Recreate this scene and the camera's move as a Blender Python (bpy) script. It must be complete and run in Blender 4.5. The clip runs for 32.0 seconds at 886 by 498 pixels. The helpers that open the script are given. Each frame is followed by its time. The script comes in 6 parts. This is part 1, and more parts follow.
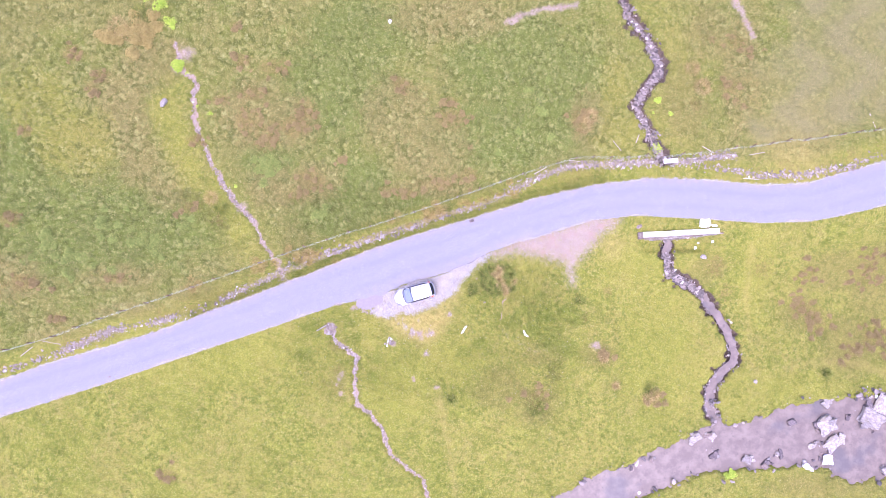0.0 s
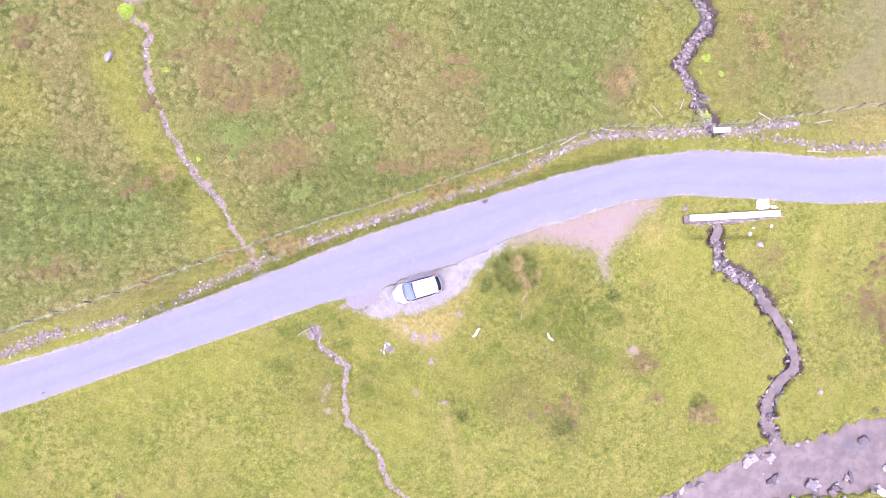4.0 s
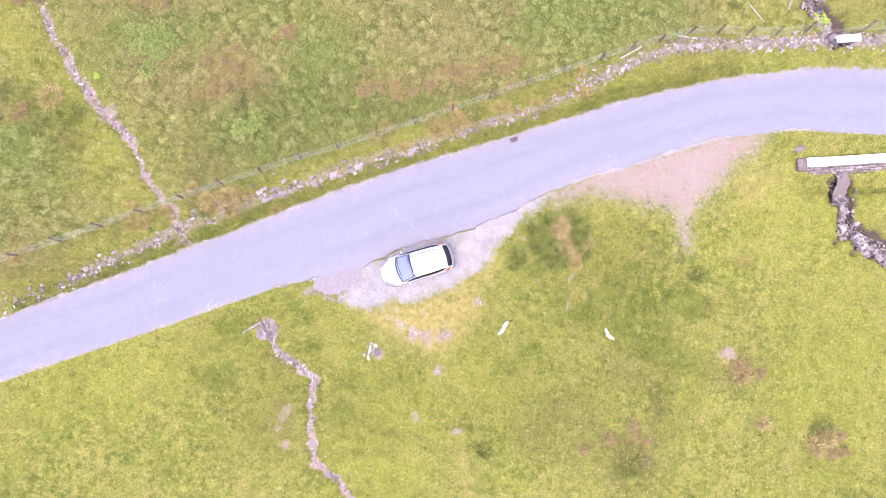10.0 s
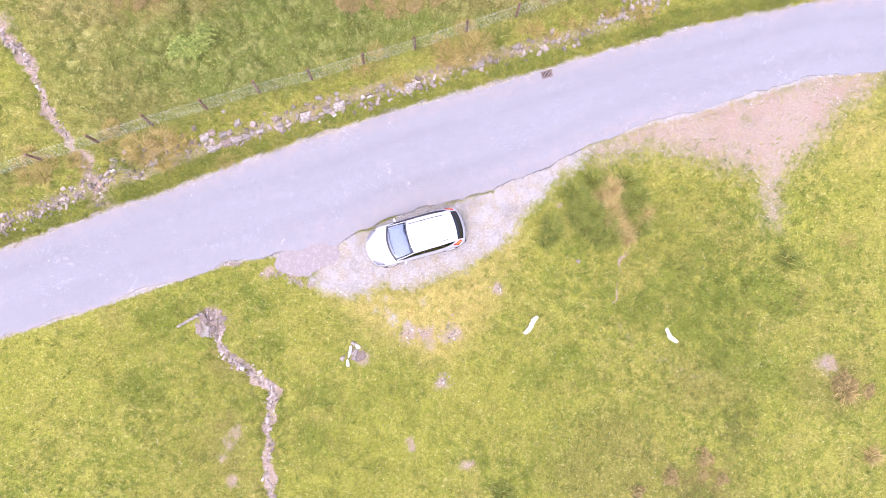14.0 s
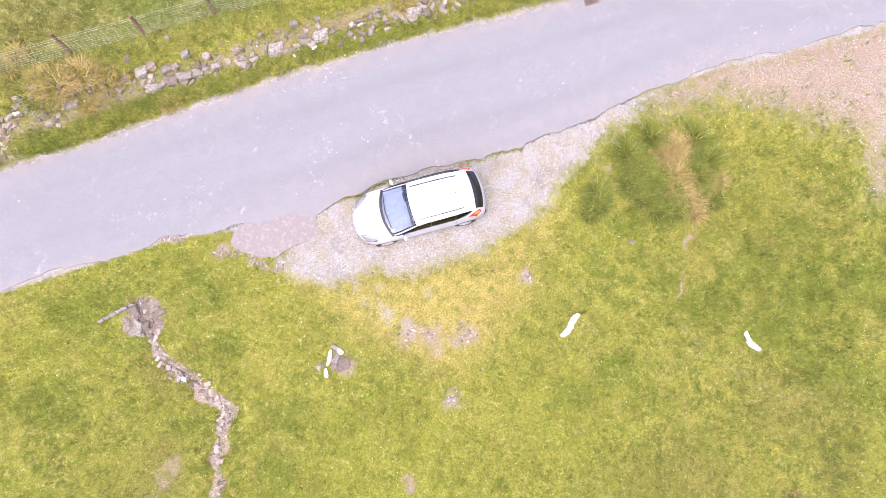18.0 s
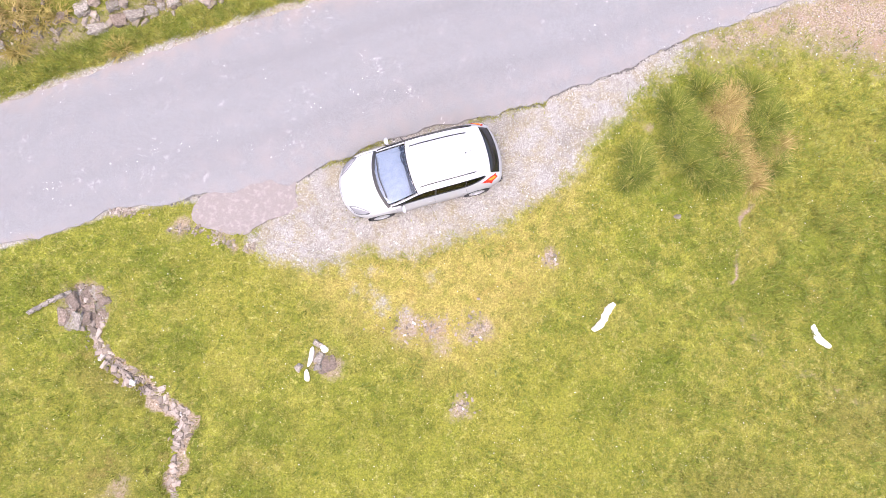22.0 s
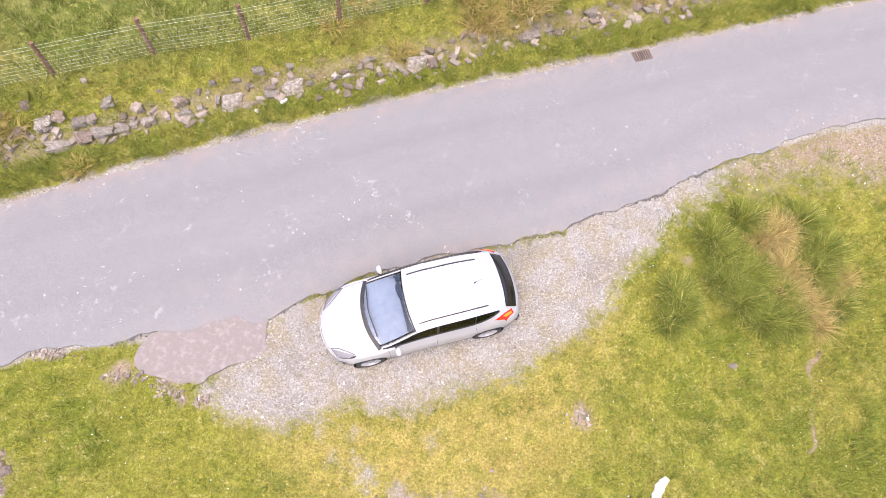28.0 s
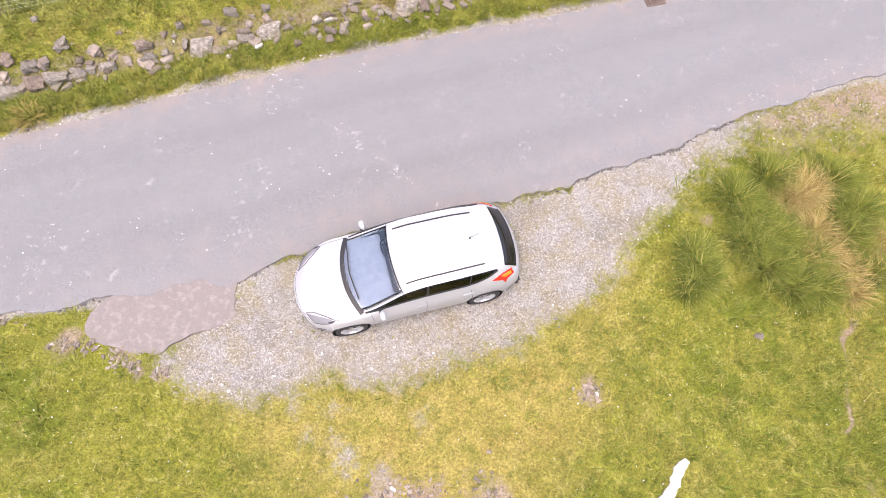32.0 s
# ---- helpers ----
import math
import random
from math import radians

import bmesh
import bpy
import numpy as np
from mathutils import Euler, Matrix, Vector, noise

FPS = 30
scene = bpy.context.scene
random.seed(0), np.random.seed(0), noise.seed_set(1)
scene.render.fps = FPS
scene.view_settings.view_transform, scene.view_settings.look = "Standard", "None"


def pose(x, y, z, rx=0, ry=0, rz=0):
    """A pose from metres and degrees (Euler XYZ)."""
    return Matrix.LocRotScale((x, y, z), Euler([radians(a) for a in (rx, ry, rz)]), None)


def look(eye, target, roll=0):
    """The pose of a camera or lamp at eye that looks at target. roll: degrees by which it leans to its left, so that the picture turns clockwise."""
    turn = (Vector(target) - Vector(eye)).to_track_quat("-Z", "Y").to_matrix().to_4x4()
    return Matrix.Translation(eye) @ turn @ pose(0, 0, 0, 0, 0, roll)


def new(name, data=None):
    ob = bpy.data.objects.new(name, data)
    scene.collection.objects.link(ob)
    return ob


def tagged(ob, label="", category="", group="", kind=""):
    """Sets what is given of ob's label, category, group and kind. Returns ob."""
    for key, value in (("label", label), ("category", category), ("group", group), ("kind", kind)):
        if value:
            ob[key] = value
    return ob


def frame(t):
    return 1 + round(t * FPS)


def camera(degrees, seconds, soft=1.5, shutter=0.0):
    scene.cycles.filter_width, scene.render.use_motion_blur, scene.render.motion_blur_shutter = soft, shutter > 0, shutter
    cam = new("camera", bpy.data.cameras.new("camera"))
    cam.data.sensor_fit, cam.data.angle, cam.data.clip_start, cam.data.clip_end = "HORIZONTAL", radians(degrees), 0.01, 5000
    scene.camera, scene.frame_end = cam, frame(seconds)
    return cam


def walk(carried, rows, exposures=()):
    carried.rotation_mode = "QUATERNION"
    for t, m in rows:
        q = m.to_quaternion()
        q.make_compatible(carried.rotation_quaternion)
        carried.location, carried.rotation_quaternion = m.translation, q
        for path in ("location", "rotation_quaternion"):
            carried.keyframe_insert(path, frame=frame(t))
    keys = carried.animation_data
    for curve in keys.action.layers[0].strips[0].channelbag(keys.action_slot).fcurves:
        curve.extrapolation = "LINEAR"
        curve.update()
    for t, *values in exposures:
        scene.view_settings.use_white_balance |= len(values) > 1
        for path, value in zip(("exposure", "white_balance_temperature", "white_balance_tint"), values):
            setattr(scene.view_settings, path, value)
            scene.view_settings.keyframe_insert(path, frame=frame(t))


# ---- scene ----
cam = camera(71.3, 32.0, soft=0.5)

PATH = [
    (0, (3.102, -2.44, 65.131), (3.081, -2.279, 63.138), -8.0),
    (3, (1.592, -2.604, 56.742), (1.601, -2.444, 54.748), 2.5),
    (6, (0.76, -2.726, 48.382), (0.789, -2.574, 46.388), 10.0),
    (9, (0.661, -4.272, 39.802), (0.685, -4.079, 37.811), 6.4),
    (11, (0.492, -5.094, 34.305), (0.515, -4.876, 32.317), 4.6),
    (13, (0.323, -5.258, 29.498), (0.351, -5.039, 27.511), 6.6),
    (17, (-0.241, -5.939, 21.816), (-0.186, -5.669, 19.835), 11.7),
    (19, (-0.22, -5.79, 19.376), (-0.18, -5.538, 17.393), 9.4),
    (21, (-0.35, -5.964, 17.475), (-0.299, -5.711, 15.492), 11.7),
    (23, (-0.352, -5.916, 16.136), (-0.301, -5.675, 14.151), 12.4),
    (23.5, (-0.301, -5.965, 15.793), (-0.26, -5.719, 13.808), 10.5),
    (24, (-0.304, -5.95, 15.569), (-0.262, -5.705, 13.585), 10.4),
    (24.5, (-0.362, -5.913, 15.315), (-0.31, -5.616, 13.338), 10.7),
    (25, (-0.334, -5.837, 15.07), (-0.287, -5.353, 13.13), 6.4),
    (25.5, (-0.415, -5.78, 14.878), (-0.362, -5.079, 13.006), 5.4),
    (27.5, (-0.457, -5.882, 13.934), (-0.399, -5.115, 12.088), 5.3),
    (28, (-0.467, -5.871, 13.706), (-0.407, -5.106, 11.859), 5.4),
    (28.5, (-0.475, -5.872, 13.534), (-0.411, -5.115, 11.684), 5.7),
    (29, (-0.44, -5.943, 13.3), (-0.376, -5.185, 11.45), 5.8),
    (29.5, (-0.415, -5.977, 13.093), (-0.348, -5.223, 11.241), 6.0),
    (30, (-0.377, -5.953, 12.838), (-0.31, -5.201, 10.986), 5.9),
    (30.5, (-0.319, -5.943, 12.677), (-0.25, -5.193, 10.824), 6.3),
    (31, (-0.264, -5.966, 12.459), (-0.196, -5.215, 10.606), 6.2),
    (31.5, (-0.278, -5.995, 12.245), (-0.205, -5.246, 10.392), 6.6),
    (32, (-0.254, -6.095, 11.942), (-0.189, -5.334, 10.094), 5.8),
]
walk(cam, [(t, look(eye, target, roll)) for t, eye, target, roll in PATH], exposures=[(0, 1.85, 5480, 45), (9, 1.88, 5780, 37), (14, 1.88, 6050, 31), (19, 1.83, 6520, 23), (24, 1.77, 6700, 21), (32, 1.6, 6950, 20)])

# ---------------------------------------------------------------- light
world = bpy.data.worlds.new("overcast_sky")
scene.world = world
world.use_nodes = True
wn = world.node_tree
sky = wn.nodes.new("ShaderNodeTexSky")
sky.sky_type, sky.sun_disc = "NISHITA", False
sky.sun_elevation, sky.sun_rotation = radians(74), radians(200)
sky.air_density, sky.dust_density, sky.ozone_density = 1.0, 4.0, 1.0
wn.links.new(sky.outputs[0], wn.nodes["Background"].inputs[0])
wn.nodes["Background"].inputs[1].default_value = 0.13
sun_data = bpy.data.lights.new("sun", "SUN")
sun_data.energy, sun_data.angle, sun_data.color = 0.95, radians(45), (1.0, 0.96, 0.9)
sun = new("sun", sun_data)
sun.matrix_world = look((0, 0, 60), (17 * math.sin(radians(20)), 17 * math.cos(radians(20)), 0))


# ---------------------------------------------------------------- the lie of the land
ROAD_N = [(-90, -26), (-60, -16.2), (-43.5, -10.6), (-37.5, -8.5), (-32.7, -7.22), (-27.9, -5.8), (-25.0, -4.78), (-21.5, -3.4), (-18.0, -2.14), (-14.4, -.72), (-11.9, .16), (-9.7, 1.08), (-5.2, 2.75), (-1.5, 3.95), (3.0, 5.25), (6.9, 6.38), (12.5, 8.1), (18.5, 9.4), (24.5, 10.1), (30.5, 9.92), (36.4, 9.3), (41.2, 9.4), (45.4, 10.5), (50, 11.8), (60, 15.2), (90, 26)]
# the line that the fence and the tumbled wall follow
BANK_N = [(-90, -26), (-60, -16.2), (-43.5, -10.4), (-32.1, -6.2), (-20.3, -2.6), (-14.6, -0.62), (-9.7, 1.12), (-5.2, 2.75), (-1.5, 3.95), (3.0, 5.25), (6.9, 6.38), (12.5, 8.1), (18.5, 9.4), (24.5, 10.1), (30.5, 9.92), (36.4, 9.3), (41.2, 9.4), (45.4, 10.5), (50, 11.8), (60, 15.2), (90, 26)]
ROAD_S = [(-90, -30.3), (-60, -20.1), (-43.3, -14.1), (-31.9, -10.5), (-20.1, -6.6), (-14.8, -4.87), (-9.2, -2.95), (-8.2, -2.7), (-5.7, -2.35), (-4.05, -2.12), (-3.0, -1.45), (-1.5, -0.85), (1.0, -0.12), (3.5, 0.6), (5.3, 1.42), (7.0, 2.25), (9.7, 3.4), (12.4, 4.05), (16.5, 5.3), (18.3, 5.85), (23, 6.3), (29.7, 5.9), (36.2, 5.4), (41.5, 5.5), (45.2, 6.15), (49.2, 7.05), (60, 10.6), (90, 21.5)]
def sm(a, b, v):
    t = np.clip((v - a) / (b - a), 0, 1)
    return t * t * (3 - 2 * t)
def soft(v):
    return np.logaddexp(0, v)
def smooth_line(pts):
    p = np.array(pts, float)
    xs = np.arange(p[0, 0], p[-1, 0], .1)
    ys = np.interp(xs, p[:, 0], p[:, 1])
    k = np.hanning(17); k /= k.sum()
    return xs, np.convolve(np.pad(ys, 8, mode="edge"), k, "valid")
NX, NY = smooth_line(ROAD_N)
SX, SY = smooth_line(ROAD_S)
BX, BY = smooth_line(BANK_N)
def bank_n(x): return np.interp(x, BX, BY)
def road_n(x): return np.interp(x, NX, NY)
def road_s(x): return np.interp(x, SX, SY)
def road_z(x): return .05 * soft(-x - 12) - .016 * soft(x - 4)
RIVER = [(-10, -36), (8, -28), (17, -24.5), (24, -21.8), (30, -19.3), (37, -18.3), (44, -17.8), (52, -18.2), (70, -22)]
RIVER_Z = -3.3
def dist(x, y, pts):
    """Distance from points to a polyline."""
    best = np.full(np.shape(x), 1e9)
    for (ax, ay), (bx, by) in zip(pts[:-1], pts[1:]):
        dx, dy = bx - ax, by - ay
        t = np.clip(((x - ax) * dx + (y - ay) * dy) / (dx * dx + dy * dy), 0, 1)
        best = np.minimum(best, np.hypot(x - ax - t * dx, y - ay - t * dy))
    return best
def land(x, y):
    r = road_z(x)
    n, s = y - road_n(x), road_s(x) - y
    w = 1 - .85 * sm(8, 24, x)
    up = w * (.15 * sm(.1, .7, n) + .75 * sm(.9, 2.5, n)) + (.03 + .055 * w) * np.maximum(n - 2.4, 0)
    down = .085 * soft(x) * sm(0, 10, s)
    z = r + up - down
    k = 1 - sm(2.5, 15, dist(x, y, RIVER))
    return z * (1 - k) + (RIVER_Z + .35) * k



def joined_line(pts, step):
    """Evenly spaced points along a smoothed polyline."""
    p = np.array(pts, float)
    d = np.concatenate([[0], np.cumsum(np.hypot(*np.diff(p, axis=0).T))])
    t = np.arange(0, d[-1], step)
    q = np.stack([np.interp(t, d, p[:, 0]), np.interp(t, d, p[:, 1])], 1)
    k = np.hanning(7)
    k /= k.sum()
    if len(q) > 8:
        q = np.stack([np.convolve(np.pad(q[:, i], 3, mode="edge"), k, "valid") for i in (0, 1)], 1)
    return q


RILL_N = [(-24.9, 24.2), (-24.7, 22.6), (-23.9, 21.1), (-22.8, 19.9), (-23.22, 18.4), (-23.17, 16.68), (-22.83, 15.14), (-22.0, 13.39), (-21.65, 12.07), (-20.6, 10.31), (-19.93, 8.97), (-19.2, 7.98), (-18.4, 7.1), (-17.2, 5.7), (-16.4, 3.8), (-15.1, 1.8), (-14.36, -0.4)]
RILL_S = [(-9.66, -5.04), (-9.4, -5.8), (-9.13, -6.49), (-8.52, -7.09), (-7.82, -7.57), (-7.03, -8.12), (-6.66, -8.4), (-6.9, -9.12), (-6.96, -10.05), (-6.75, -10.67), (-6.95, -11.8), (-6.75, -13.18), (-5.4, -14.3), (-4.2, -15.5), (-3.7, -17.2), (-3.4, -18.2), (-1.2, -20.2), (0.1, -21.3), (0.65, -23.5)]
BECK_N = [(21.5, 34), (22.39, 29.75), (22.97, 27.58), (24.78, 25.72), (25.66, 23.54), (26.24, 21.99), (24.96, 20.45), (23.37, 18.28), (24.24, 16.13), (25.13, 14.59), (26.2, 12.3)]
BECK_S = [(26.6, 3.9), (26.55, 1.83), (26.82, 0.02), (28.33, -0.72), (30.33, -1.84), (32.0, -4.03), (33.32, -5.9), (33.87, -7.75), (34.14, -9.46), (32.45, -10.76), (31.26, -12.54), (30.95, -14.33), (31.77, -15.82), (32.91, -17.8)]
RIVER_N = [(-12, -34), (6, -27.5), (14.02, -23.92), (18.33, -21.76), (23.24, -20.01), (27.57, -17.95), (30.67, -16.6), (34.33, -16.33), (36.2, -15.5), (39.89, -14.57), (43.59, -13.76), (50.19, -13.14), (70, -14)]
RIVER_S = [(-12, -40), (14, -28.5), (23.1, -23.98), (27.41, -22.11), (29.85, -21.42), (32.89, -21.08), (36.54, -20.75), (40.78, -20.43), (43.16, -21.03), (44.31, -21.93), (46.09, -22.35), (49.61, -21.79), (70, -27)]
LAYBY = [(-4.0, -1.9), (-4.75, -3.0), (-5.25, -3.6), (-4.77, -4.0), (-3.66, -4.3), (-2.72, -4.1), (-1.77, -3.75), (-1.02, -4.0), (-0.29, -3.8), (0.71, -3.5), (1.73, -3.05), (2.79, -2.47), (3.64, -1.78), (4.26, -0.94), (4.9, -0.2), (5.8, 0.7), (7.0, 1.7), (7.6, 2.4), (5, 1.8), (1, 0.4), (-3, -1.0)]
PATCH = [(-6.79, -2.99), (-6.70, -3.17), (-6.47, -3.32), (-6.06, -3.39), (-5.67, -3.50), (-5.30, -3.51), (-5.03, -3.32), (-4.76, -3.12), (-4.44, -3.01), (-3.82, -2.86), (-3.98, -2.43), (-3.95, -1.9), (-4.29, -1.85), (-5.05, -1.95), (-5.79, -2.1), (-6.51, -2.42), (-6.75, -2.74)]
BARE = [(6.6, 2.3), (9.66, 3.8), (12, 4.5), (15.2, 5.4), (18.2, 6.3), (21.6, 6.4), (20.8, 5.1), (19.3, 3.9), (17.6, 2.0), (16.5, 0.8), (16.6, -1.1), (15.85, -1.0), (15.3, 1.0), (12.5, 1.7), (10.2, 2.2), (7.9, 1.5)]
STRAW = [(-4.5, -4.0), (-3.0, -4.2), (-1.68, -3.8), (-0.26, -3.6), (1.35, -3.2), (2.8, -3.0), (4.0, -1.5), (3.4, -3.6), (2.4, -5.43), (1.35, -6.9), (-0.06, -7.1), (-1.46, -6.3), (-3.05, -5.6)]
# patches of brown bracken, then zones of the pasture: (x, y, half-width, half-depth)
BRACKEN = [(-17.0, 19.0, 1.1, .9), (-17.6, 16.1, 1.7, 1.4), (-15.9, 14.1, 1.5, 1.3), (-11.8, 17.1, 1.3, 1.3), (-13.0, 15.6, 1.8, 1.2), (-20.5, 18.2, .8, .7), (-18.1, 22.4, .9, .8), (-15.1, 21.8, 1.5, .8), (-19.0, 25.9, .7, .7), (-22.8, 14.1, 1.1, .7), (-11.1, 10.1, 1.8, 1.2), (-12.5, 8.5, 1.2, .8), (-8.1, 12.2, .8, .6)]
BRACKEN += [(-35.1, 22.9, 1.2, .9), (-32.3, 20.6, .9, .8), (-33.2, 19.3, .8, .7), (-39.7, 14.9, .7, .6), (-41.2, 6.2, 1.2, .9), (-40.3, -.4, 2.0, 1.0), (-37.0, -4.1, 1.2, .7), (-30.9, 0, 1.2, .6), (-23.5, 7.2, .9, .8), (-26.0, -20.3, 1.0, .9)]
BRACKEN += [(-1.7, 19.9, 1.1, .8), (3.5, 16.4, 1.7, 1.2), (3.2, 18.2, 1.0, .7), (1.7, 9.6, 2.4, .8), (-1.3, 8.6, 1.4, .6), (5.2, 10.5, 1.4, .7), (-3.1, 9.0, 1.2, .6), (17.0, 16.3, 1.1, 1.5)]
DEEP = [(-31.4, 5.3, 9.7, 4.2), (-39.1, 9.4, 3.8, 4.9), (-36.4, 3.6, 6.2, 3.4), (-8.3, 20.0, 5.3, 5.3), (-5.9, 25.3, 5.3, 3.6), (13.7, 18.9, 6.7, 6.0), (9.5, 22.3, 6.1, 4.2), (8.3, 14.7, 7.0, 3.4), (-15.4, 11.8, 2.9, 1.8), (-40.1, 16.8, 3.4, 3.9), (-7.2, 9.4, 4.1, 2.8), (11.3, 25.3, 3.7, 2.5), (-2, 7.5, 5, 1.6), (-8.5, 6.2, 4, 2)]
TAN = [(-28.3, 21.5, 2.2, 2.6), (-30.2, 18.6, 2.2, 2.6), (-29.8, 15.2, 2.2, 2.6), (-28.2, 11.7, 2.2, 2.6), (-25.8, 8.8, 2.0, 1.8), (-17.0, 17.0, 3.4, 3.4), (-13.0, 16.2, 2.3, 2.9), (1.1, 13.5, 4.1, 3.6), (3.6, 27.0, 5.9, 2.4), (18.4, 16.6, 2.2, 3.1), (28.5, 18.5, 2.4, 4.2), (34.6, 21.5, 2.1, 6.1), (31.1, 25.8, 2.4, 3.0), (-2.4, 17.0, 3.5, 3.5)]
TAN += [(-25.6, 22.2, 2.0, 2.4), (-15.4, 9.4, 2.6, 2.0), (-10.7, 10.0, 2.6, 2.1), (1.7, 9.3, 4.1, 1.1), (-41.3, .2, 2.7, 2.2), (-30.9, .1, 3.4, 1.2), (12.2, -13.9, 2.6, 2.2), (19.0, -8.7, 2.0, 1.4), (8.0, -12.0, 2.6, 2.2), (13.0, -8.4, 2.4, 1.3), (45.6, .2, 3.6, 2.2), (50.2, -1.0, 2.9, 4.3), (42.1, -4.7, 2.7, 1.7), (46.9, -7.9, 3.3, 3.0), (30.8, .3, 2.2, 1.5), (44.1, -22.7, 7.4, 1.5), (-8.6, -10.6, .9, 1.6), (-8.6, -7.4, .9, .7)]
TAN += [(-28, -3.4, 5, .8), (-22, -1.8, 4, .8), (-35, -5.8, 4, .8), (-12, 2.1, 2.0, .7), (2.0, 6.6, 2.0, .6)]
LIME = [(-26.2, 17.0, 1.3, 2.0), (-25.0, 14.0, 1.3, 2.0), (-23.7, 10.8, 1.3, 1.9), (-20.9, 8.5, 1.2, 1.6), (-18.9, 5.0, 1.1, 1.3), (21.1, 19.1, 1.6, 4.0), (21.0, 13.9, 2.7, 1.8), (-35.2, 14.0, 4.0, 3.4), (-38.9, 17.9, 3.3, 3.3), (24.1, 15.4, 1.8, 1.8), (25.9, -8.2, 4.4, 7.6), (24.7, .3, 5.2, 2.6), (36.4, .2, 1.9, 6.3)]
LIME += [(32.6, -12.5, 3.7, 3.1), (39.9, -12.6, 4.9, 1.8), (10.8, -1.2, 2.0, 1.6), (-2.7, -12.4, 3.5, 3.5), (-24.4, -7.5, 11.7, 3.5), (5.2, -2.2, 1.2, 1.6), (2.5, -9.0, 3.4, 2.2), (-5.4, -6.0, 1.3, 2.2), (12.4, .6, 1.6, 1.2)]
LUSH = [(5.5, -3.5, .5, .5), (6.5, -2.1, .5, .5), (9.6, -5.0, 1.2, .8), (10.8, -3.7, 1.0, .8), (11.7, -5.9, 1.0, .7), (13.4, -4.5, 1.2, .8), (13.8, -7.3, 1.4, .9), (15.4, -7.9, 1.4, .9), (6.1, -7.2, 1.0, .6), (4.6, -8.0, .8, .5), (12.7, -2.2, .8, .6), (15.7, -4.0, 1.2, .9), (8.0, -4.0, .7, .6), (17.0, -4.7, 1.2, .9)]
LUSH += [(-7.4, -4.9, .8, .6), (-8.0, -4.2, .6, .4), (-6.9, -6.4, .7, .5), (-9.8, -6.3, .8, .3), (-11.7, -5.3, 1.0, .7), (-4.6, -8.6, .8, .6), (-5.0, -10.4, .9, .7), (-12.2, -8.2, 1.2, .8)]
# dark spots (x, y, radius); bank shade by the rill and under rushes is painted in
DARK = [(24.4, -13.0, 1.2), (12.1, -13.9, 1.8), (17.0, -2.6, .8), (19.6, -9.0, .9), (44, -10.9, .7), (3.2, -12.9, .5), (-24.0, 8.5, 1.0), (-22.9, 7.6, 1.2), (7.3, -.5, 1.0), (8.4, -.7, 1.0), (9.2, .1, .8), (5.5, -1.5, .45), (-22.0, 6.8, 1.2), (-21.1, 6.1, 1.0), (-20.3, 5.5, .8), (14, -10.5, 1.2)]


def inside(x, y, poly, soft_edge):
    """1 inside a polygon, 0 outside, with a soft edge."""
    x, y = np.asarray(x, float), np.asarray(y, float)
    out = np.zeros(x.shape)
    px, py = zip(*poly)
    near = (x > min(px) - 2) & (x < max(px) + 2) & (y > min(py) - 2) & (y < max(py) + 2)
    if not near.any():
        return out
    a, b = x[near], y[near]
    odd = np.zeros(a.shape, bool)
    ring = list(poly) + [poly[0]]
    for (ax, ay), (bx, by) in zip(ring[:-1], ring[1:]):
        if ay != by:
            odd ^= ((ay > b) != (by > b)) & (a < (bx - ax) * (b - ay) / (by - ay) + ax)
    d = dist(a, b, ring)
    out[near] = sm(-soft_edge, soft_edge, np.where(odd, d, -d))
    return out


def blobs(x, y, spots):
    v = np.zeros(np.shape(x))
    for a, b, r in spots:
        v = np.maximum(v, np.exp(-((x - a) ** 2 + (y - b) ** 2) / (r * r)))
    return v


def zones(x, y, spots):
    """1 in the middle of each oval, fading to 0 past its rim."""
    v = np.zeros(np.shape(x))
    for a, b, rx_, ry_ in spots:
        v = np.maximum(v, np.exp(-.7 * (((x - a) / rx_) ** 2 + ((y - b) / ry_) ** 2) ** 1.5))
    return v


def warp(x, y, amp):
    """Shifts places a little, so that outlines wander."""
    a = np.sin(x * 2.3 + 1.3 * np.sin(y * 1.9)) + .6 * np.sin(y * 5.1 + x * 3.3) + .4 * np.sin(x * 9.7 - y * 7.1)
    b = np.sin(y * 2.7 + 1.1 * np.sin(x * 2.1 + 2)) + .6 * np.sin(x * 4.7 - y * 3.9) + .4 * np.sin(y * 10.3 + x * 6.3)
    return x + amp * a, y + amp * b


RIVER_RING = RIVER_N + RIVER_S[::-1]


def river_in(x, y, grow=0.6):
    return inside(x, y, RIVER_RING, grow)


def stream_d(x, y, line, amp):
    """Distance to a stream, with banks that pinch and widen."""
    wx, wy = warp(x, y, amp)
    return dist(wx, wy, line) * (1 + .2 * np.sin(x * 1.7 + y * 2.3) + .15 * np.sin(y * 4.1 - x * 3.3) + .08 * np.sin(x * 7.3 + y * 6.1))


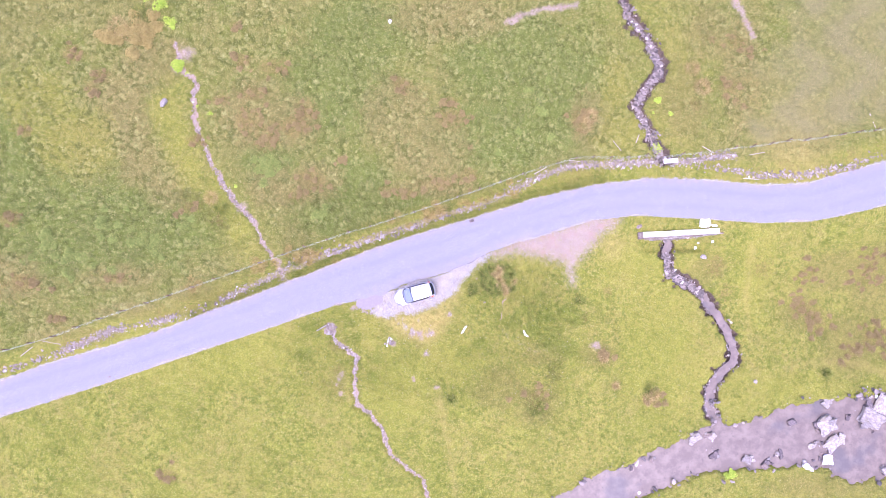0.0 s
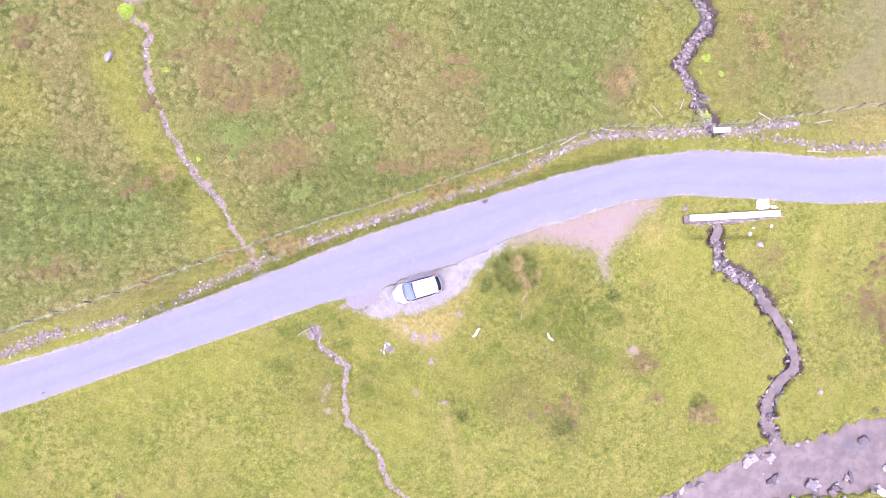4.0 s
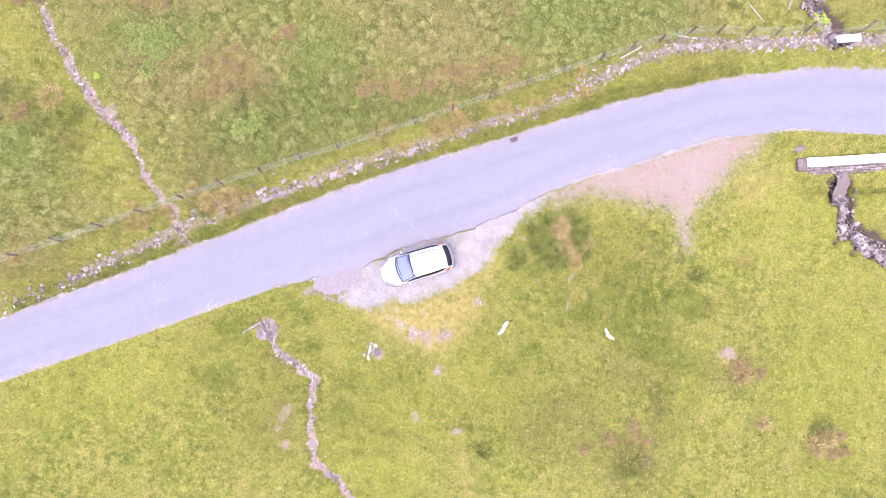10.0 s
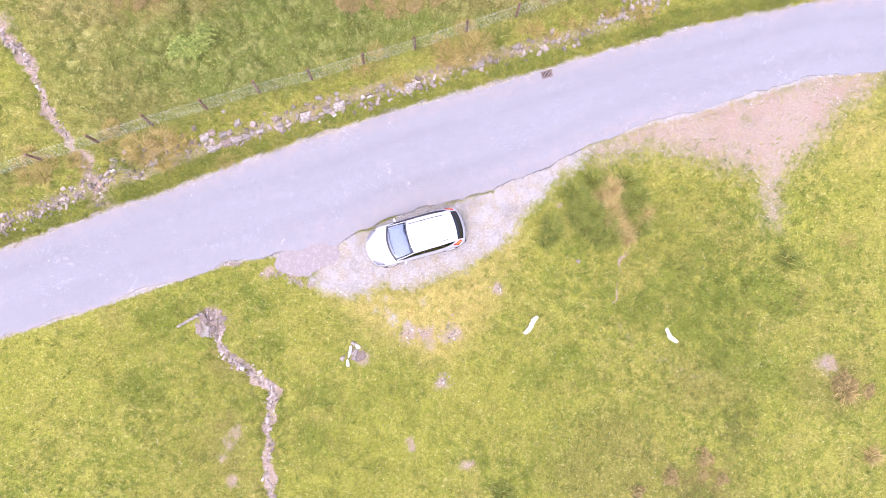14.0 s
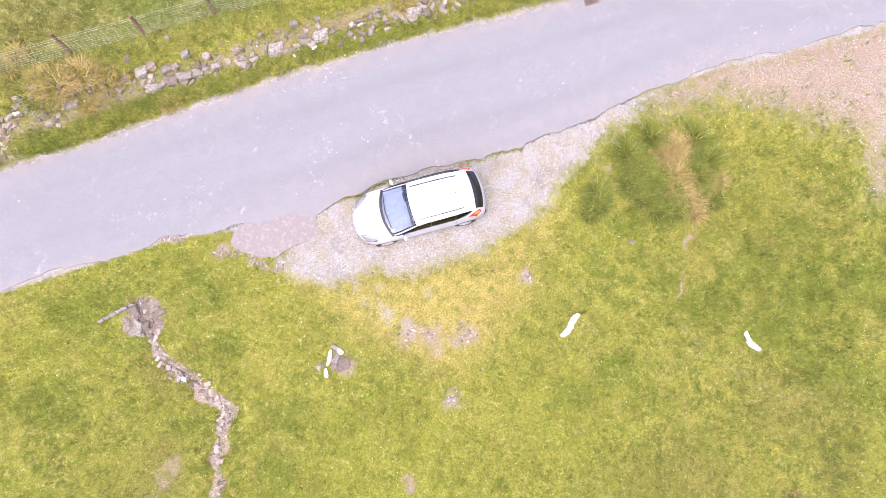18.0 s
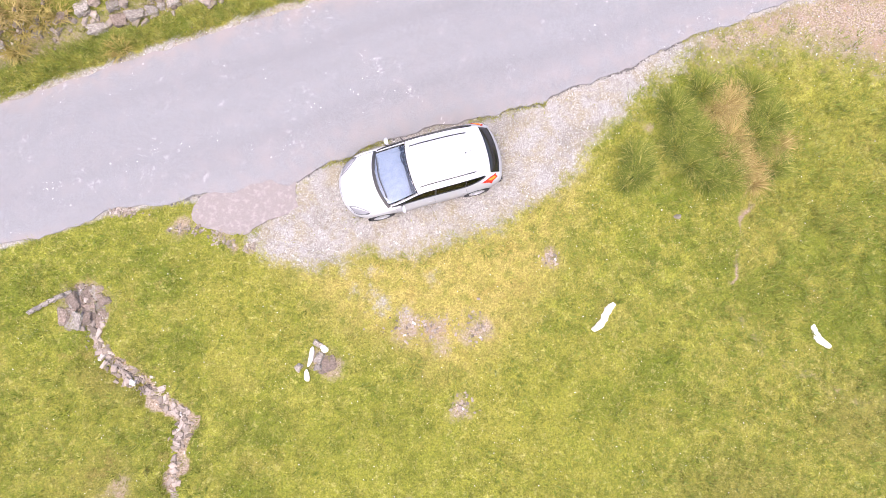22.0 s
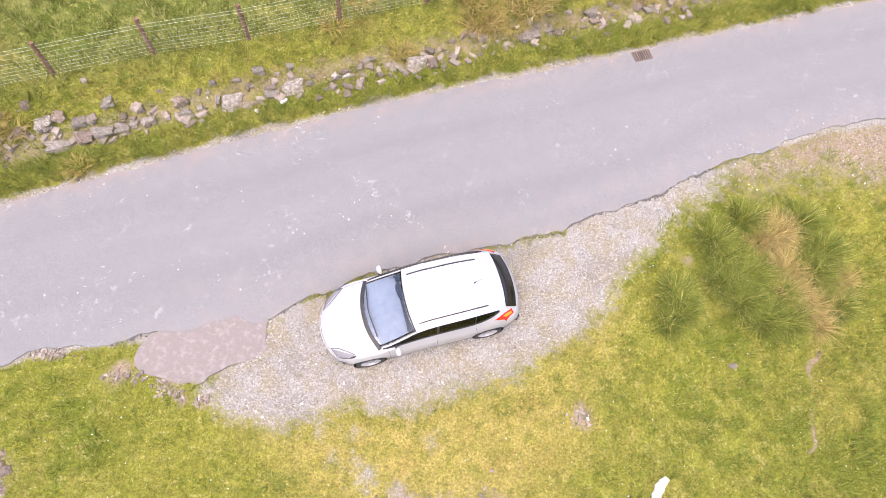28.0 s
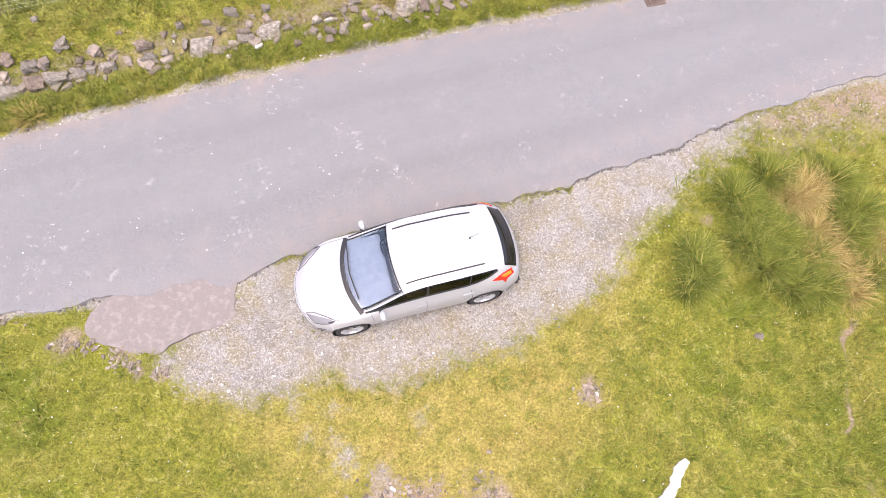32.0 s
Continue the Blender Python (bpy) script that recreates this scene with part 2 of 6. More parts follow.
def ground_z(x, y):
    z = land(x, y)
    n, s = y - road_n(x), road_s(x) - y
    off = sm(.05, .8, np.maximum(n, s))
    z = z + off * (.05 * np.sin(x * 1.3 + 1.7 * np.sin(y * .9)) * np.sin(y * 1.1 + x * .4) + .03 * np.sin(x * 3.1 + y * 1.7) * np.sin(y * 2.9 - x))
    z = z - .045 * sm(.05, -.3, np.maximum(n, s))
    z = z - .09 * np.exp(-(dist(x, y, [(9.0, -1.9), (8.85, -2.7), (8.8, -3.3), (8.45, -4.3), (8.3, -4.6)]) / .09) ** 2)
    z = z - .75 * np.exp(-((x - 27.3) / 3.4) ** 6) * np.exp(-((y - 3.2) / .85) ** 4)
    tuss = sm(2.5, 5, n)
    z = z + tuss * .10 * np.sin(x * 5.3 + 2 * np.sin(y * 3.1)) * np.sin(y * 5.9 + 2 * np.sin(x * 2.7))
    for line, w, deep, amp in ((RILL_N, .34, .2, .13), (RILL_S, .34, .2, .12), (BECK_N, .62, .8, .22), (BECK_S, .62, .8, .2)):
        d = stream_d(x, y, line, amp)
        z = z - deep * np.exp(-(d / w) ** 4) * sm(.0, 1.0, np.maximum(n, s))
    wx, wy = warp(x, y, .22)
    k = river_in(wx, wy, .35)
    return z * (1 - k) + (RIVER_Z - .5) * k


def masks(x, y):
    n, s = y - road_n(x), road_s(x) - y
    x0, y0 = x, y
    x, y = warp(x, y, .10)
    m = {}
    m["gravel"] = np.maximum.reduce([inside(x, y, LAYBY, .8), .75 * (1 - sm(.0, .3, np.maximum(n, s))), .7 * (1 - sm(.08, .36, n + .06 * np.sin(x * 2.9 + 2.5 * np.sin(x * .7)) + .05 * np.sin(x * 7.7 + np.sin(x)))) * (n > -.2), .5 * blobs(x, y, [(-3.6, -4.05, .55), (-1.69, -5.29, .45), (-.96, -5.75, .4), (-2.69, -4.47, .35), (-1.81, -4.49, .4), (-.88, -3.87, .5), (-.34, -4.65, .4), (-2.27, -5.09, .3)])])
    m["earth"] = np.maximum.reduce([
        .85 * inside(x, y, BARE, 1.9),
        .72 * blobs(x, y, [(-7.05, -3.35, .3), (-6.1, -3.6, .25), (-5.75, -3.75, .2), (-5.13, -3.8, .22), (-8.6, -2.9, .3), (.58, -8.1, .38), (3.05, -4.05, .3), (1.64, -11.7, .35), (-.06, -6.15, .55), (-.94, -5.9, .5), (1.0, -5.95, .5), (-2.95, -6.95, .5), (-3.3, -6.8, .4), (5.89, -.32, .22), (-.8, -10.7, .25), (-8.3, -12.2, .4), (18.6, -7.6, .6), (-23.8, 23.0, 1.0), (-24.8, 21.5, .8), (-18.4, 7.2, .7), (-14.7, .7, .6), (-14.9, 1.5, .5), (-14.4, -.25, .6), (-9.5, -5.4, .75), (-8.3, -10.2, .3), (-8.65, -10.6, .3), (-8.8, -11.1, .25)]),
        .8 * np.exp(-(dist(*warp(x, y, .05), [(9.0, -1.9), (8.85, -2.7), (8.8, -3.3), (8.45, -4.3), (8.3, -4.6)]) / .07) ** 2) * (.7 + .3 * np.sin(y * 4.0)),
        .5 * sm(.7, .1, np.abs(n - 1.25)) * sm(20, 10, np.abs(x + 4)),
        .55 * np.exp(-((n - np.interp(x, [9, 15.5, 20.4, 23, 28.5, 31, 34], [1.6, 2.6, 2.05, 1.9, 2.0, 2.5, 3.0])) / .4) ** 2) * sm(8, 12, x) * sm(36, 33, x),
        .3 * np.exp(-(dist(x, y, [(8.3, -4.6), (8.1, -5.2), (9.5, -6.8), (12, -8.2), (16, -7.5)]) / .25) ** 2)])
    m["straw"] = np.maximum(inside(x, y, STRAW, 1.0), .55 * blobs(x, y, [(20.5, 3.0, 1.6), (40, 13, 5)]))
    m["north"] = sm(1.6, 3.4, n) * (1 - .8 * np.exp(-(dist(x, y, [(a - 1.6, b) for a, b in RILL_N[3:-1]]) / 2.2) ** 2)) * (1 - .65 * np.exp(-(dist(x, y, [(a + 2.0, b) for a, b in BECK_N]) / 4.0) ** 2))
    m["brown"] = zones(x, y, BRACKEN)
    m["deep"], m["tan"], m["lime"] = zones(x, y, DEEP), zones(x, y, TAN), zones(x, y, LIME)
    m["lush"] = zones(x, y, LUSH)
    m["dark"] = blobs(x, y, DARK)
    m["dark"] = np.maximum(m["dark"], .24 * sm(.25, .5, n) * sm(3.4, 2.6, n))
    m["scree"] = sm(33, 38, x - .35 * (y - 13) + 1.2 * np.sin(y * .9) + .8 * np.sin(x * 1.7 + y)) * sm(3.5, 6, n) * (.75 + .25 * np.sin(x * 1.1 + 2 * np.sin(y * .8)))
    m["brown"] = np.maximum(m["brown"], .8 * blobs(x, y, [(43.9, -5.6, 1.3), (49.7, .4, 2.2), (42.0, -3.4, 1.6), (42.2, 0, 1.2), (31.8, .8, 1.5), (33.2, -2, 1.3), (37, .5, 1.6), (49.5, -7.2, 1.8), (47.2, -8.4, 1.1), (24.7, -13.1, 1.1), (19.5, -8.4, 1.0), (12.4, -12.8, 1.6), (20.1, -1.8, .8), (17.6, -4.5, .8), (33.5, 20, 1.5), (34.5, 25, 1.6), (29.5, 18, 1.2), (-23.0, 7.6, 1.0), (-20.8, 6.0, .9)]))
    m["brown"] = np.maximum(m["brown"], .6 * sm(.6, 1.2, n) * sm(3.2, 2.2, n) * (.55 + .45 * np.sin(x * 1.3 + 2 * np.sin(x * .37 + y))))
    m["brown"] = np.maximum(m["brown"], .65 * blobs(x, y, [(-7.38, -4.98, .3), (-8.17, -5.42, .4), (-8.9, -9.6, 1.0), (-9.6, -7.0, .7), (-7.6, -11.8, .8), (-9.9, -11, .7)]))
    m["brown"] = np.maximum(m["brown"], .55 * np.exp(-(dist(x, y, RILL_S) / .8) ** 2))
    m["earth"] = np.maximum(m["earth"], .7 * np.exp(-(dist(x, y, [(33.5, 31), (35, 28), (36.2, 25.5)]) / .5) ** 2))
    m["earth"] = np.maximum(m["earth"], .7 * np.exp(-(dist(x, y, [(9.5, 26.6), (13, 28.0), (17, 28.8)]) / .45) ** 2))
    trod = np.minimum(dist(x, y, [(1.8, -12), (2.6, -16.8), (3.6, -23)]), np.minimum(dist(x, y, [(35.3, 3), (35.9, -7)]), dist(x, y, [(41.8, -9.9), (46, -9.7), (52, -11.2)])))
    m["straw"] = np.maximum(m["straw"], .4 * np.exp(-(trod / .4) ** 2))
    bed = np.zeros(np.shape(x))
    for line, w, amp in ((RILL_N, .17, .13), (RILL_S, .13, .12)):
        m["earth"] = np.maximum(m["earth"], sm(w * 1.5, w * .7, stream_d(x0, y0, line, amp)))
    for line, w, amp in ((BECK_N, .6, .22), (BECK_S, .6, .2)):
        bed = np.maximum(bed, sm(w * 1.35, w * .75, stream_d(x0, y0, line, amp)))
    x, y = warp(x0, y0, .22)
    m["bed"] = np.maximum(bed, river_in(x, y, .5))
    return m


# ---------------------------------------------------------------- materials
def nodes_of(name, rough=.9):
    m = bpy.data.materials.new(name)
    m.use_nodes = True
    b = m.node_tree.nodes["Principled BSDF"]
    b.inputs["Roughness"].default_value = rough
    return m, m.node_tree, b


def noise_node(nt, scale, detail=4.0, rough=.6, vec=None):
    t = nt.nodes.new("ShaderNodeTexNoise")
    t.inputs["Scale"].default_value, t.inputs["Detail"].default_value, t.inputs["Roughness"].default_value = scale, detail, rough
    if vec is None:
        vec = nt.nodes.new("ShaderNodeTexCoord").outputs["Object"]
    nt.links.new(vec, t.inputs["Vector"])
    return t.outputs[0]


def ramp(nt, value, a, b, lo=0.0, hi=1.0):
    r = nt.nodes.new("ShaderNodeMapRange")
    r.interpolation_type = "SMOOTHSTEP"
    for i, v in zip(("From Min", "From Max", "To Min", "To Max"), (a, b, lo, hi)):
        r.inputs[i].default_value = v
    nt.links.new(value, r.inputs["Value"])
    return r.outputs[0]


def mix(nt, fac, a, b, blend="MIX"):
    m = nt.nodes.new("ShaderNodeMix")
    m.data_type, m.blend_type = "RGBA", blend
    for i, v in ((0, fac), (6, a), (7, b)):
        if isinstance(v, (int, float)):
            m.inputs[i].default_value = v
        elif isinstance(v, tuple):
            m.inputs[i].default_value = (*v, 1)
        else:
            nt.links.new(v, m.inputs[i])
    return m.outputs[2]


def calc(nt, op, a, b):
    m = nt.nodes.new("ShaderNodeMath")
    m.operation, m.use_clamp = op, True
    for i, v in ((0, a), (1, b)):
        if isinstance(v, (int, float)):
            m.inputs[i].default_value = v
        else:
            nt.links.new(v, m.inputs[i])
    return m.outputs[0]


def attr(nt, name):
    a = nt.nodes.new("ShaderNodeAttribute")
    a.attribute_name = name
    return a.outputs["Fac"]


def bump(nt, b, height, strength, distance):
    n = nt.nodes.new("ShaderNodeBump")
    n.inputs["Strength"].default_value, n.inputs["Distance"].default_value = strength, distance
    nt.links.new(height, n.inputs["Height"])
    nt.links.new(n.outputs[0], b.inputs["Normal"])


def zone(nt, name, rough_, lo=.3, hi=.6, most=1.0):
    """An attribute whose rim is broken up by noise."""
    s = nt.nodes.new("ShaderNodeMath")
    s.operation = "MULTIPLY_ADD"
    nt.links.new(rough_, s.inputs[0])
    s.inputs[1].default_value = 2.2
    nt.links.new(attr(nt, name), s.inputs[2])
    return ramp(nt, s.outputs[0], lo + 1.1, hi + 1.1, 0, most)


def grass_colour(nt):
    """Pasture colour, patchy at several scales; the same for the turf and the blades on it."""
    big, mid, small, tiny = noise_node(nt, .13, 4, .65), noise_node(nt, .7, 5, .65), noise_node(nt, 3.2, 4, .65), noise_node(nt, 11, 3, .6)
    rim = noise_node(nt, 1.7, 6, .75)
    c = mix(nt, ramp(nt, big, .38, .62), GRASS_A, GRASS_B)
    c = mix(nt, ramp(nt, mid, .48, .66, 0, .6), c, GRASS_C)
    c = mix(nt, ramp(nt, noise_node(nt, 1.7, 4, .6), .48, .64, 0, .55), c, GRASS_E)
    c = mix(nt, ramp(nt, noise_node(nt, .45, 5, .7), .52, .64, 0, .5), c, (.25, .22, .072))
    c = mix(nt, ramp(nt, noise_node(nt, 2.4, 5, .7), .54, .68, 0, .5), c, (.085, .11, .018))
    c = mix(nt, ramp(nt, small, .52, .68, 0, .4), c, GRASS_D)
    long_ = ramp(nt, noise_node(nt, .19, 4, .6), .42, .6, .45, 1)
    clump = noise_node(nt, 2.1, 6, .72)
    c = mix(nt, calc(nt, "MULTIPLY", ramp(nt, clump, .5, .58, 0, .8), long_), c, (.09, .125, .016))
    c = mix(nt, calc(nt, "MULTIPLY", ramp(nt, clump, .46, .38, 0, .7), long_), c, (.27, .285, .06))
    c = mix(nt, zone(nt, "lime", rim, .1, .9, .45), c, (.225, .235, .042))
    c = mix(nt, zone(nt, "tan", rim, .2, .8, .5), c, (.165, .145, .048))
    c = mix(nt, zone(nt, "lush", noise_node(nt, 3.4, 6, .8), .3, .85, .5), c, (.11, .15, .018))
    north = mix(nt, ramp(nt, mid, .4, .6), (.125, .15, .032), (.17, .172, .05))
    north = mix(nt, ramp(nt, big, .44, .58, 0, .6), north, (.172, .158, .055))
    north = mix(nt, zone(nt, "deep", rim, .1, .75, .75), north, (.1, .142, .03))
    north = mix(nt, zone(nt, "tan", rim, .15, .7, .65), north, (.185, .152, .064))
    north = mix(nt, zone(nt, "lime", rim, .2, .7, .7), north, (.205, .2, .042))
    # round tussocks: paler grass on top, shade between them darkened into the colour
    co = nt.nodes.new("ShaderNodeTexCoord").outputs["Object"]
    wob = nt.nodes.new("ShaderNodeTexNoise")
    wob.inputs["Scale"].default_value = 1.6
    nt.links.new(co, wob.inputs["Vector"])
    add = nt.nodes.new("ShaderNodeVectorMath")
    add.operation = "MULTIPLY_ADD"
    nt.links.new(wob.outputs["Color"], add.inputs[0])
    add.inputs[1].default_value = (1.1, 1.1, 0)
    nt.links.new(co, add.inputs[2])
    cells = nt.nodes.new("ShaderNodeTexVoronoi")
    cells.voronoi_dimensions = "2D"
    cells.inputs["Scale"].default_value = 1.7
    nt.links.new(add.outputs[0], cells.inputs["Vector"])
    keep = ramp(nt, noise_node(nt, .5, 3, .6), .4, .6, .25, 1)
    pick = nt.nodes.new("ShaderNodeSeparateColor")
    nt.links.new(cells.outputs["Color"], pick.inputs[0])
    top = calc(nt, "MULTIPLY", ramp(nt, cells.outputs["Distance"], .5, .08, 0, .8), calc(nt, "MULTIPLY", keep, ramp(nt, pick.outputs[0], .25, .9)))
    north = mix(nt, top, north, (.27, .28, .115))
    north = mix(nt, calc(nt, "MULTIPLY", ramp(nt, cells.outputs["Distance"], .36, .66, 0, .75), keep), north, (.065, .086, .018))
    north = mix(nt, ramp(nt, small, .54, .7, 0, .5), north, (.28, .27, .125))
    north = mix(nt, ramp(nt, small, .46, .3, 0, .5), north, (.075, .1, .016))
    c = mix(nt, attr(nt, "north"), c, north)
    speck = noise_node(nt, 6.5, 3, .65)
    c = mix(nt, ramp(nt, speck, .45, .36, 0, .45), c, (.075, .095, .015))
    c = mix(nt, ramp(nt, speck, .57, .66, 0, .5), c, (.36, .345, .15))
    c = mix(nt, calc(nt, "MULTIPLY", attr(nt, "straw"), ramp(nt, small, .34, .62, .3, .95)), c, (.335, .28, .105))
    c = mix(nt, calc(nt, "MULTIPLY", attr(nt, "straw"), ramp(nt, rim, .5, .64, 0, .5)), c, (.25, .185, .065))
    c = mix(nt, zone(nt, "dark", small, .35, .9, .6), c, (.07, .08, .02))
    heath = mix(nt, ramp(nt, tiny, .36, .64), (.1, .074, .026), (.25, .19, .075))
    c = mix(nt, zone(nt, "brown", small, .45, .85, .5), c, heath)
    stony = mix(nt, ramp(nt, tiny, .4, .66), (.15, .143, .068), (.25, .232, .122))
    c = mix(nt, calc(nt, "MULTIPLY", attr(nt, "scree"), ramp(nt, speck, .3, .6, .55, 1)), c, stony)
    grain = calc(nt, "MULTIPLY", ramp(nt, noise_node(nt, 17, 3, .7), .32, .68, .47, .72), ramp(nt, noise_node(nt, 42, 2, .6), .3, .7, .78, 1.0))
    c = mix(nt, 1.0, c, grain, "MULTIPLY")
    return mix(nt, 1.0, c, (1.97, 1.92, 1.56), "MULTIPLY")


GRASS_A, GRASS_B, GRASS_C, GRASS_D, GRASS_E = (.178, .192, .034), (.222, .212, .052), (.118, .142, .021), (.285, .26, .10), (.165, .2, .029)

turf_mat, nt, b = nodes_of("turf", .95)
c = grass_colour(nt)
fine, grit = noise_node(nt, 22, 4, .7), noise_node(nt, 60, 3, .7)
c = mix(nt, ramp(nt, fine, .42, .68, 0, .5), c, (.06, .066, .016))
edge = noise_node(nt, 3.6, 7, .8)


def ragged(nt, name, spread=.8, soft_=.12):
    """A mask with a broken edge."""
    s = nt.nodes.new("ShaderNodeMath")
    s.operation = "MULTIPLY_ADD"
    nt.links.new(edge, s.inputs[0])
    s.inputs[1].default_value = spread
    nt.links.new(attr(nt, name), s.inputs[2])
    return ramp(nt, s.outputs[0], .5 + spread / 2 - soft_, .5 + spread / 2 + soft_)


soil = mix(nt, ramp(nt, fine, .36, .64), (.17, .13, .09), (.37, .305, .24))
soil = mix(nt, ramp(nt, noise_node(nt, 1.1, 4), .45, .7, 0, .7), soil, (.27, .19, .145))
c = mix(nt, ragged(nt, "earth", 1.3, .28), c, soil)
peb = nt.nodes.new("ShaderNodeTexVoronoi")
peb.inputs["Scale"].default_value = 48
nt.links.new(nt.nodes.new("ShaderNodeTexCoord").outputs["Object"], peb.inputs["Vector"])
grv = mix(nt, ramp(nt, grit, .3, .7), (.165, .158, .143), (.38, .368, .35))
grv = mix(nt, ramp(nt, noise_node(nt, 1.4, 5, .7), .42, .62, 0, .75), grv, (.24, .205, .125))
grv = mix(nt, ramp(nt, noise_node(nt, .8, 4, .7), .5, .66, 0, .5), grv, (.16, .145, .12))
pv = nt.nodes.new("ShaderNodeSeparateColor")
nt.links.new(peb.outputs["Color"], pv.inputs[0])
grv = mix(nt, ramp(nt, pv.outputs[0], .55, 1, 0, .6), grv, (.52, .5, .47))
grv = mix(nt, ramp(nt, pv.outputs[1], .6, 1, 0, .55), grv, (.12, .105, .085))
c = mix(nt, ragged(nt, "gravel", 1.6, .26), c, grv)
# dark peaty bed, its colour also carrying the shadow under the cut banks
shaded_mud = mix(nt, ramp(nt, fine, .35, .65), (.04, .03, .022), (.15, .115, .085))
c = mix(nt, ragged(nt, "bed", .7, .25), c, shaded_mud)
nt.links.new(c, b.inputs["Base Color"])
bump(nt, b, fine, .8, .05)
b.inputs["Specular IOR Level"].default_value = .15


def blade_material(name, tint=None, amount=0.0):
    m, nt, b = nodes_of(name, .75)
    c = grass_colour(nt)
    g = nt.nodes.new("ShaderNodeNewGeometry").outputs["Random Per Island"]
    tuft = attr(nt, "tuft")
    c = mix(nt, ramp(nt, tuft, .35, 0, 0, .35), c, (.075, .1, .016))
    c = mix(nt, ramp(nt, tuft, .62, 1, 0, .35), c, (.36, .35, .085))
    c = mix(nt, ramp(nt, tuft, .97, .985, 0, .4), c, (.55, .51, .3))
    c = mix(nt, ramp(nt, g, .5, 0, 0, .3), c, (.08, .1, .016))
    c = mix(nt, ramp(nt, g, .5, .85, 0, .28), c, (.36, .36, .09))
    c = mix(nt, ramp(nt, g, .92, .98, 0, .4), c, (.5, .46, .22))
    if tint:
        c = mix(nt, amount, c, tint)
    nt.links.new(c, b.inputs["Base Color"])
    b.inputs["Specular IOR Level"].default_value = .2
    return m


def plain(name, colours, scale=8.0, rough=.85, bumps=.3, dist_=.01, metal=0.0, spread=True, spec=.4):
    """A material that varies between some colours, from object to object as well."""
    m, nt, b = nodes_of(name, rough)
    f = noise_node(nt, scale, 5, .65)
    c = mix(nt, ramp(nt, f, .33, .67), colours[0], colours[1])
    if len(colours) > 2:
        c = mix(nt, ramp(nt, noise_node(nt, scale * .27, 4), .48, .68), c, colours[2])
    if spread:
        r = nt.nodes.new("ShaderNodeObjectInfo").outputs["Random"]
        c = mix(nt, ramp(nt, r, 0, 1, 0, .55), c, tuple(v * .62 for v in colours[0]))
    nt.links.new(c, b.inputs["Base Color"])
    b.inputs["Metallic"].default_value = metal
    b.inputs["Specular IOR Level"].default_value = spec
    if bumps:
        bump(nt, b, noise_node(nt, scale * 3, 4, .7), bumps, dist_)
    return m


stone_mat = plain("grey_stone", [(.19, .165, .14), (.45, .415, .37), (.21, .185, .12)], 7, .9, .8, .04)
red_stone_mat = plain("brown_stone", [(.15, .115, .092), (.37, .3, .25), (.19, .155, .105)], 7, .9, .8, .04)
white_stone_mat = plain("white_stone", [(.66, .63, .6), (.8, .78, .76)], 5, .85, .4, .01)
concrete_mat = plain("pale_concrete", [(.6, .58, .55), (.74, .72, .69), (.5, .47, .42)], 4, .9, .3, .01)
post_mat = plain("weathered_wood", [(.13, .07, .042), (.25, .155, .1)], 9, .9, .5, .01)
pale_wood_mat = plain("bleached_wood", [(.3, .255, .21), (.46, .41, .35)], 9, .9, .5, .01)
wire_mat = plain("galvanised_wire", [(.36, .43, .38), (.48, .55, .5)], 5, .6, 0, 0, .3, False)
iron_mat = plain("rusty_iron", [(.2, .15, .125), (.32, .25, .21)], 20, .8, .4, .005, .2)

# loose stones keep one colour to a stone
pebble_mat, nt, b = nodes_of("pebbles", .9)
g = nt.nodes.new("ShaderNodeNewGeometry").outputs["Random Per Island"]
c = mix(nt, g, (.13, .122, .112), (.4, .385, .368))
c = mix(nt, ramp(nt, g, .93, .99), c, (.6, .58, .56))
c = mix(nt, ramp(nt, noise_node(nt, 12, 4), .4, .7, 0, .4), c, (.26, .2, .16))
nt.links.new(c, b.inputs["Base Color"])

rubble_mat, nt, b = nodes_of("rubble", .9)
g = nt.nodes.new("ShaderNodeNewGeometry").outputs["Random Per Island"]
c = mix(nt, g, (.1, .08, .064), (.35, .3, .26))
c = mix(nt, ramp(nt, g, .95, .99), c, (.55, .52, .5))
c = mix(nt, ramp(nt, noise_node(nt, 9, 4), .4, .7, 0, .5), c, (.2, .165, .12))
nt.links.new(c, b.inputs["Base Color"])

beck_stone_mat, nt, b = nodes_of("wet_stones", .6)
g = nt.nodes.new("ShaderNodeNewGeometry").outputs["Random Per Island"]
c = mix(nt, g, (.05, .042, .035), (.29, .245, .21))
c = mix(nt, ramp(nt, g, .92, .98), c, (.46, .42, .38))
nt.links.new(c, b.inputs["Base Color"])

water_mat, nt, b = nodes_of("stream_water", .4)
c = mix(nt, ramp(nt, noise_node(nt, .9, 5, .6), .35, .7), (.13, .103, .082), (.19, .153, .122))
c = mix(nt, ramp(nt, noise_node(nt, 2.2, 4, .65), .56, .72, 0, .45), c, (.085, .066, .052))
c = mix(nt, ramp(nt, noise_node(nt, .22, 3, .5), .56, .7, 0, .5), c, (.075, .08, .085))
nt.links.new(c, b.inputs["Base Color"])
bump(nt, b, noise_node(nt, 3.5, 3), .14, .04)
b.inputs["Specular IOR Level"].default_value = .3

